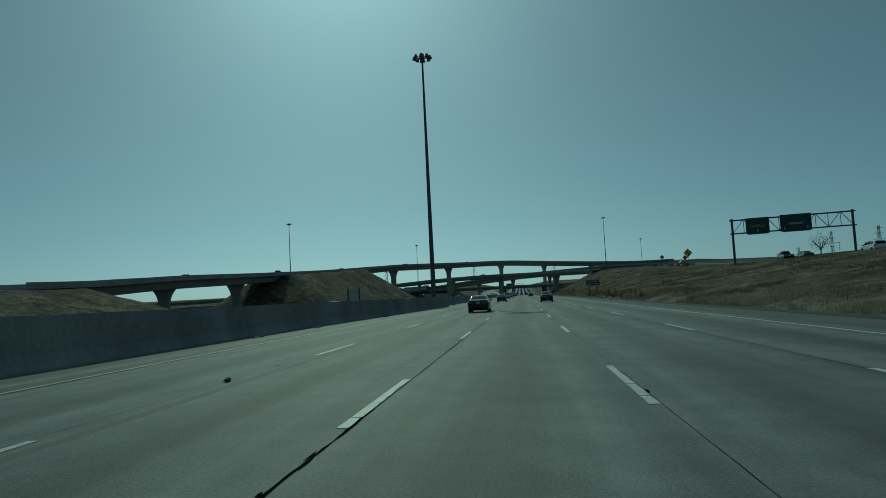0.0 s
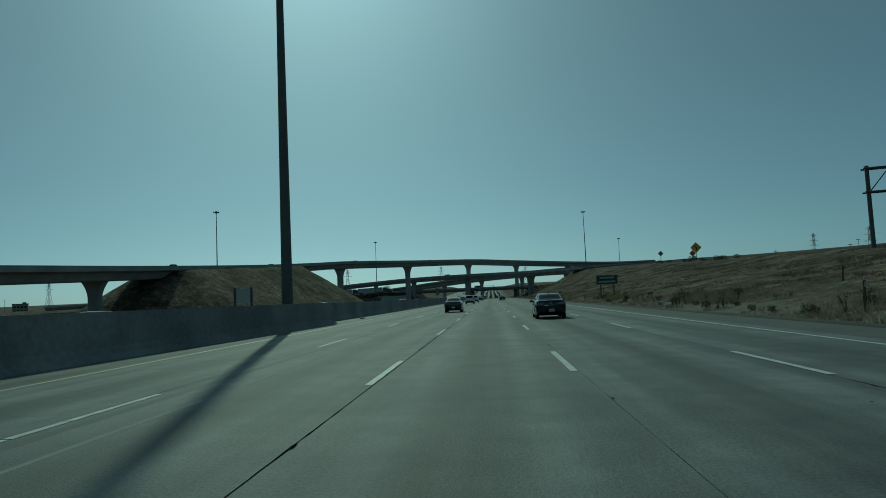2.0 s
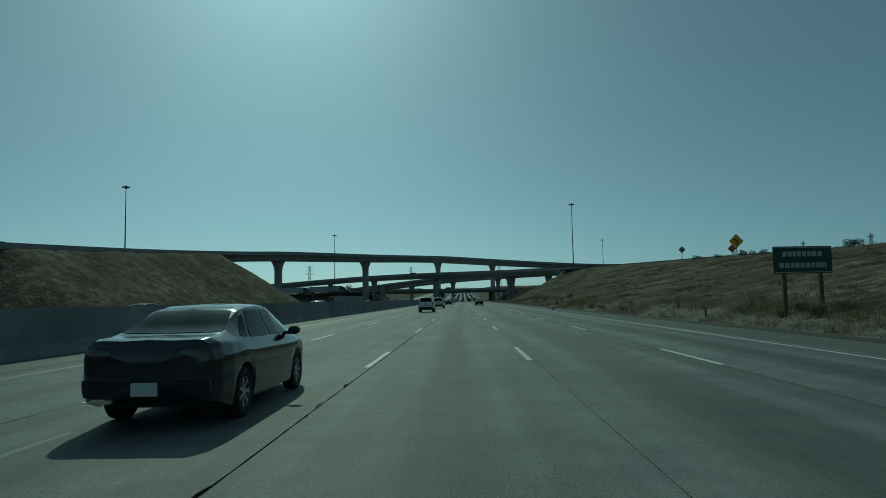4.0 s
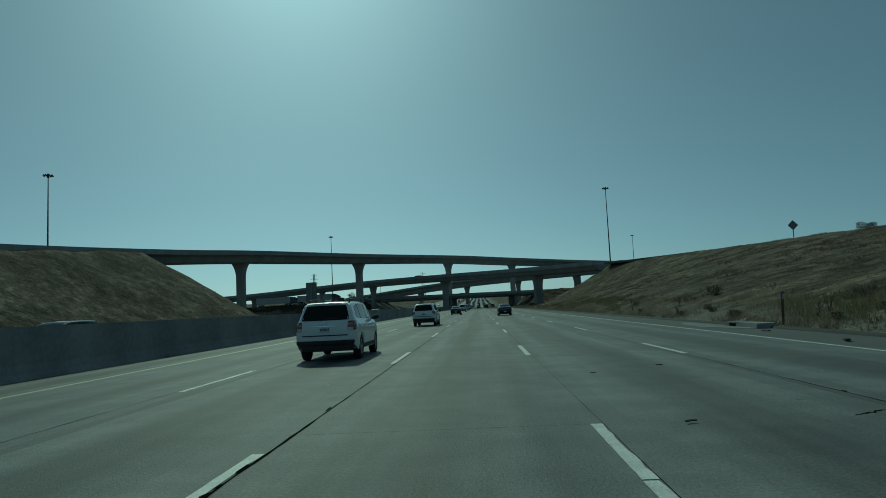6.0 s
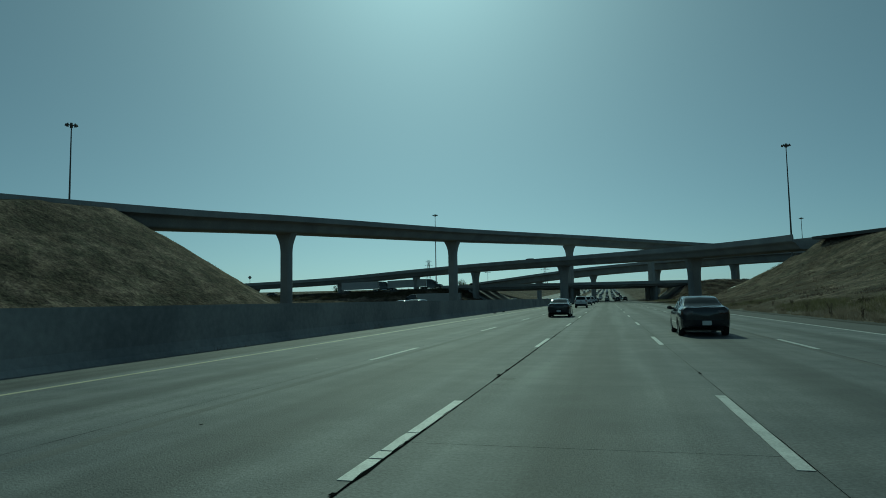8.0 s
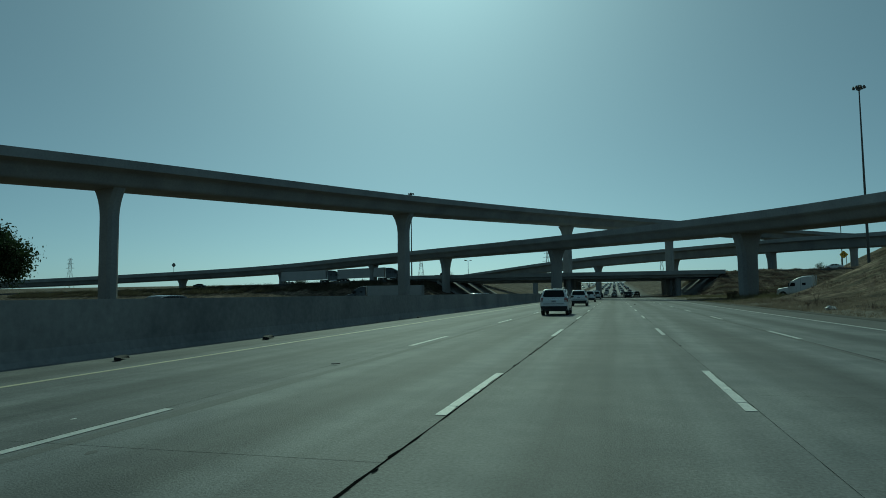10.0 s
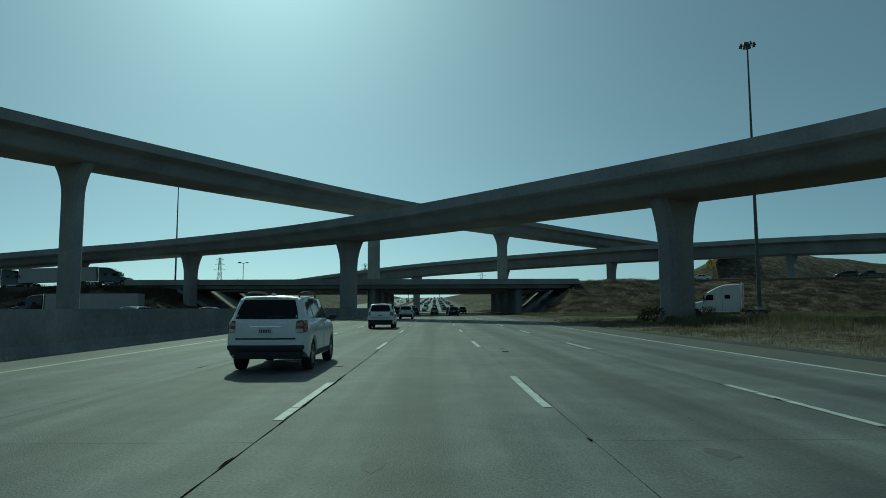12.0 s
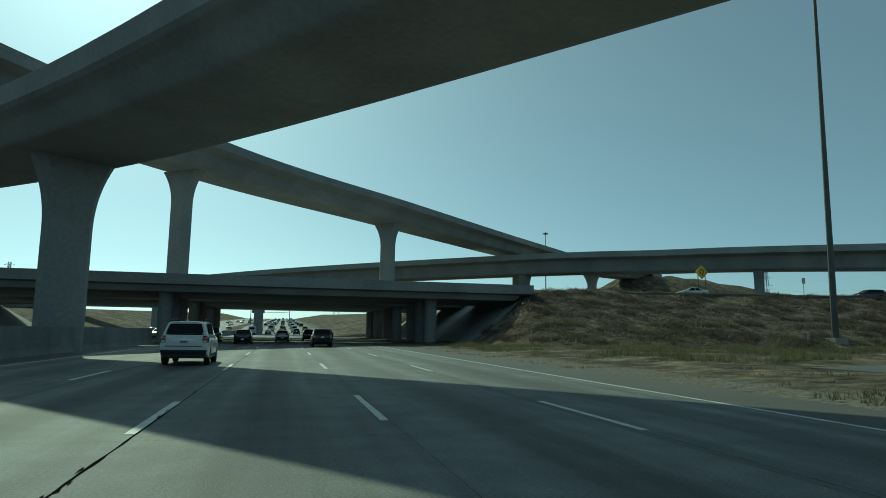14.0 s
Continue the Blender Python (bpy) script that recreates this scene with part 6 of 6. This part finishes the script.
def stalk_weed(x, y, h):
    """A tall dead weed: bent stalks with small withered leaves."""
    root = tagged(empty("weed", pose(x, y, ground_z(x, y) - 0.05)), "tall dead weed with bare dark stalks on the verge", "weed", "roadside weeds")
    r = random.Random(int(x * 57 + y * 11))
    stems, leaves = bmesh.new(), bmesh.new()
    for k in range(5):
        a = r.uniform(0, 6.28)
        d = Vector((math.cos(a), math.sin(a), 0))
        mid = d * 0.1 * h + Vector((0, 0, h * r.uniform(0.45, 0.6)))
        top = d * h * r.uniform(0.15, 0.34) + Vector((0, 0, h * r.uniform(0.75, 1.0)))
        tube(stems, (0, 0, 0), mid, 0.012, 0.009, 5)
        tube(stems, mid, top, 0.009, 0.004, 5)
        for j in range(14):
            f = r.random()
            c = mid.lerp(top, f * 1.6 - 0.6) if f > 0.3 else mid * (0.3 + f)
            c = c + Vector((r.gauss(0, 0.03), r.gauss(0, 0.03), r.gauss(0, 0.03)))
            q = Euler((r.uniform(-1.5, 1.5), r.uniform(-1.5, 1.5), r.uniform(0, 6))).to_matrix()
            w = r.uniform(0.025, 0.06)
            leaves.faces.new([leaves.verts.new(c + q @ Vector(p)) for p in ((-w, 0, 0), (0, -w * 0.4, 0), (w, 0, 0), (0, w * 0.4, 0))])
    part("stem", stems, BARK, root)
    part("foliage", leaves, BURR, root)


for k in range(46):
    stalk_weed(12.9 + 2.6 * sr.random() ** 1.5, 70 + 70 * sr.random() if k % 2 else sr.uniform(140, 330), sr.uniform(0.55, 1.15))
shrub(16.9, 203, 0.85, "round dark bush low on the bank")
for k in range(16):
    y = sr.uniform(165, 250)
    shrub(lerp(y, [115, 200, 257], [41, 49, 52]) + sr.uniform(-1.5, 0.3), y, sr.uniform(0.5, 1.1), "low scrubby bush on the crest of the bank")


def tree(x, y, h, label, dense=110):
    zg = ground_z(x, y)
    root = tagged(empty("tree", pose(x, y, zg)), label, "tree", "trees")
    r = random.Random(int(abs(x) * 13 + y))
    bm = bmesh.new()
    tube(bm, (0, 0, -0.3), (0.1, 0, h * 0.4), h * 0.028, h * 0.018, 8)
    tips = []
    for k in range(9):
        a = k * 0.7 + r.uniform(-0.2, 0.2)
        q = Vector((h * 0.26 * math.cos(a), h * 0.26 * math.sin(a), h * r.uniform(0.55, 0.85)))
        tube(bm, (0.1, 0, h * r.uniform(0.25, 0.4)), q, h * 0.012, h * 0.004, 6)
        tips += [q, q * 0.75]
    tips.append(Vector((0, 0, h * 0.9)))
    part("trunk", bm, BARK, root)
    bm = bmesh.new()
    for t in tips:
        for k in range(dense):
            c = t + Vector((r.gauss(0, 1), r.gauss(0, 1), r.gauss(0, 0.8))) * h * 0.085
            q = Euler((r.uniform(-1.5, 1.5), r.uniform(-1.5, 1.5), r.uniform(0, 6))).to_matrix()
            w = h * r.uniform(0.012, 0.026)
            bm.faces.new([bm.verts.new(c + q @ Vector(p)) for p in ((-w, 0, 0), (0, -w * 0.5, 0), (w, 0, 0), (0, w * 0.5, 0))])
    part("crown", bm, LEAF, root)
    return root


tree(-113.8, 366, 15.2, "dark leafy tree beyond the flyover", 1000)
t0 = tree(-150, 560, 8, "small dark tree on the far verge")
for x, y in ((-95, 640), (120, 700)):
    copy_thing(t0, pose(x, y, ground_z(x, y), 0, 0, x * 3))
tree(69.5, 150, 6.4, "thin sparse roadside tree behind the ramp", 22)

# ---- small markers ----
def marker(x, y, h, w, mat, label):
    zg = ground_z(x, y)
    root = tagged(empty("marker_post", pose(x, y, zg, 2, 1, 20)), label, "marker", "verge markers")
    bm = bmesh.new()
    box(bm, -w, w, -0.03, 0.03, -0.3, h, 0.012)
    part("post", bm, mat, root)
    bm = bmesh.new()
    box(bm, -w * 0.8, w * 0.8, -0.036, -0.03, h * 0.78, h * 0.95)
    part("reflector", bm, SIGN_PALE, root)


for x, y in ((13.6, 70), (19.5, 82.6)):
    marker(x, y, 1.1, 0.05, WOOD, "thin wooden marker stake in the grass")
marker(12.75, 184, 1.25, 0.055, WOOD, "dark weathered marker post at the edge of the shoulder")
marker(54.8, 442.5, 1.0, 0.2, SIGN_PALE, "short pale utility marker beside the light mast")

# ---- storm drain at the shoulder edge ----
inlet = tagged(empty("drain_inlet", pose(11.75, 184.8, 0)), "low concrete storm drain inlet with a dark opening", "drain")
bm = bmesh.new()
box(bm, -0.38, 0.42, -1.6, 0.55, -0.3, 0.2, 0.04)
box(bm, -0.38, 0.42, 1.25, 1.7, -0.3, 0.2, 0.04)
box(bm, 0.1, 0.42, 0.55, 1.25, -0.3, 0.2, 0.02)
box(bm, -0.38, 0.1, 0.55, 1.25, 0.15, 0.2, 0.01)
part("kerb_block", bm, BARRIER, inlet, "pale weathered concrete blocks")
# solid black floor: the pit's darkness is put into its colour
bm = bmesh.new()
box(bm, -0.3, 0.1, 0.55, 1.25, -0.3, 0.02)
part("opening", bm, CRACK, inlet, "black block standing for the unlit drain depth")
bm = bmesh.new()
loft(bm, [[Vector((-0.4 - w, y, 0.0)), Vector((-0.38, y, 0.0)), Vector((-0.38, y, 0.022)), Vector((-0.4 - w, y, 0.008))] for y, w in ((-1.4, 0.1), (0.0, 0.5), (1.7, 1.0), (4.5, 0.9), (7.0, 0.3))])
part("apron", bm, BARRIER, inlet, "pale concrete apron")

# ---- litter ----
BAG = material("white plastic film", (0.7, 0.7, 0.7), 0.4, big=3, small=20, bump=0.3)


def bag(x, y, s):
    bm = bmesh.new()
    bmesh.ops.create_icosphere(bm, subdivisions=3, radius=s)
    for v in bm.verts:
        v.co *= 0.75 + 0.7 * noise.noise(v.co * (2.2 / s) + Vector((x, y, 0)))
        v.co.z = max(-0.02, v.co.z * 0.55 + s * 0.25)
    ob = finish("plastic_bag", bm, BAG)
    ob.matrix_world = pose(x, y, max(0, ground_z(x, y)), 0, 0, x * 40)
    tagged(ob, "crumpled white plastic bag lying on the verge", "litter", "litter")


for x, y, s in ((13.0, 93.5, 0.34), (14.6, 223, 0.3), (14.3, 318, 0.42), (15.5, 227, 0.2), (12.6, 187.5, 0.22)):
    bag(x, y, s)


def scrap(x, y, s):
    bm = bmesh.new()
    pts = [Vector((math.cos(a) * s, math.sin(a) * s * 0.4, 0.02)) for a in np.linspace(0.2, 2.6, 8)]
    sweep(bm, pts, [(-0.25 * s, 0), (0.25 * s, 0), (0.2 * s, 0.2 * s), (-0.15 * s, 0.12 * s)])
    ob = finish("tyre_scrap", bm, RUBBER)
    ob.matrix_world = pose(x, y, fall(x, y) + 0.004, 0, 0, x * 77 + y)
    tagged(ob, "black curled scrap of tyre tread on the road", "tyre scrap", "litter")


for x, y, s in ((-13.2, 33.5, 0.4), (-5.6, 3.5, 0.2), (-13.5, 24, 0.35), (-12.6, 52, 0.3), (-11.9, 106, 0.5), (-11.7, 290, 0.45), (-11.8, 222, 0.25), (10.35, 175.3, 0.26), (10.8, 173.4, 0.12), (11.1, 171.9, 0.12), (10.75, 181.1, 0.2), (4.24, 170.9, 0.08), (2.87, 164.6, 0.08), (2.69, 169.9, 0.06), (2.5, 349.2, 0.09), (2.5, 347.9, 0.1), (-12.2, 310, 0.3), (-11.5, 282.6, 0.36), (-5.5, 281.8, 0.09)):
    scrap(x, y, s)
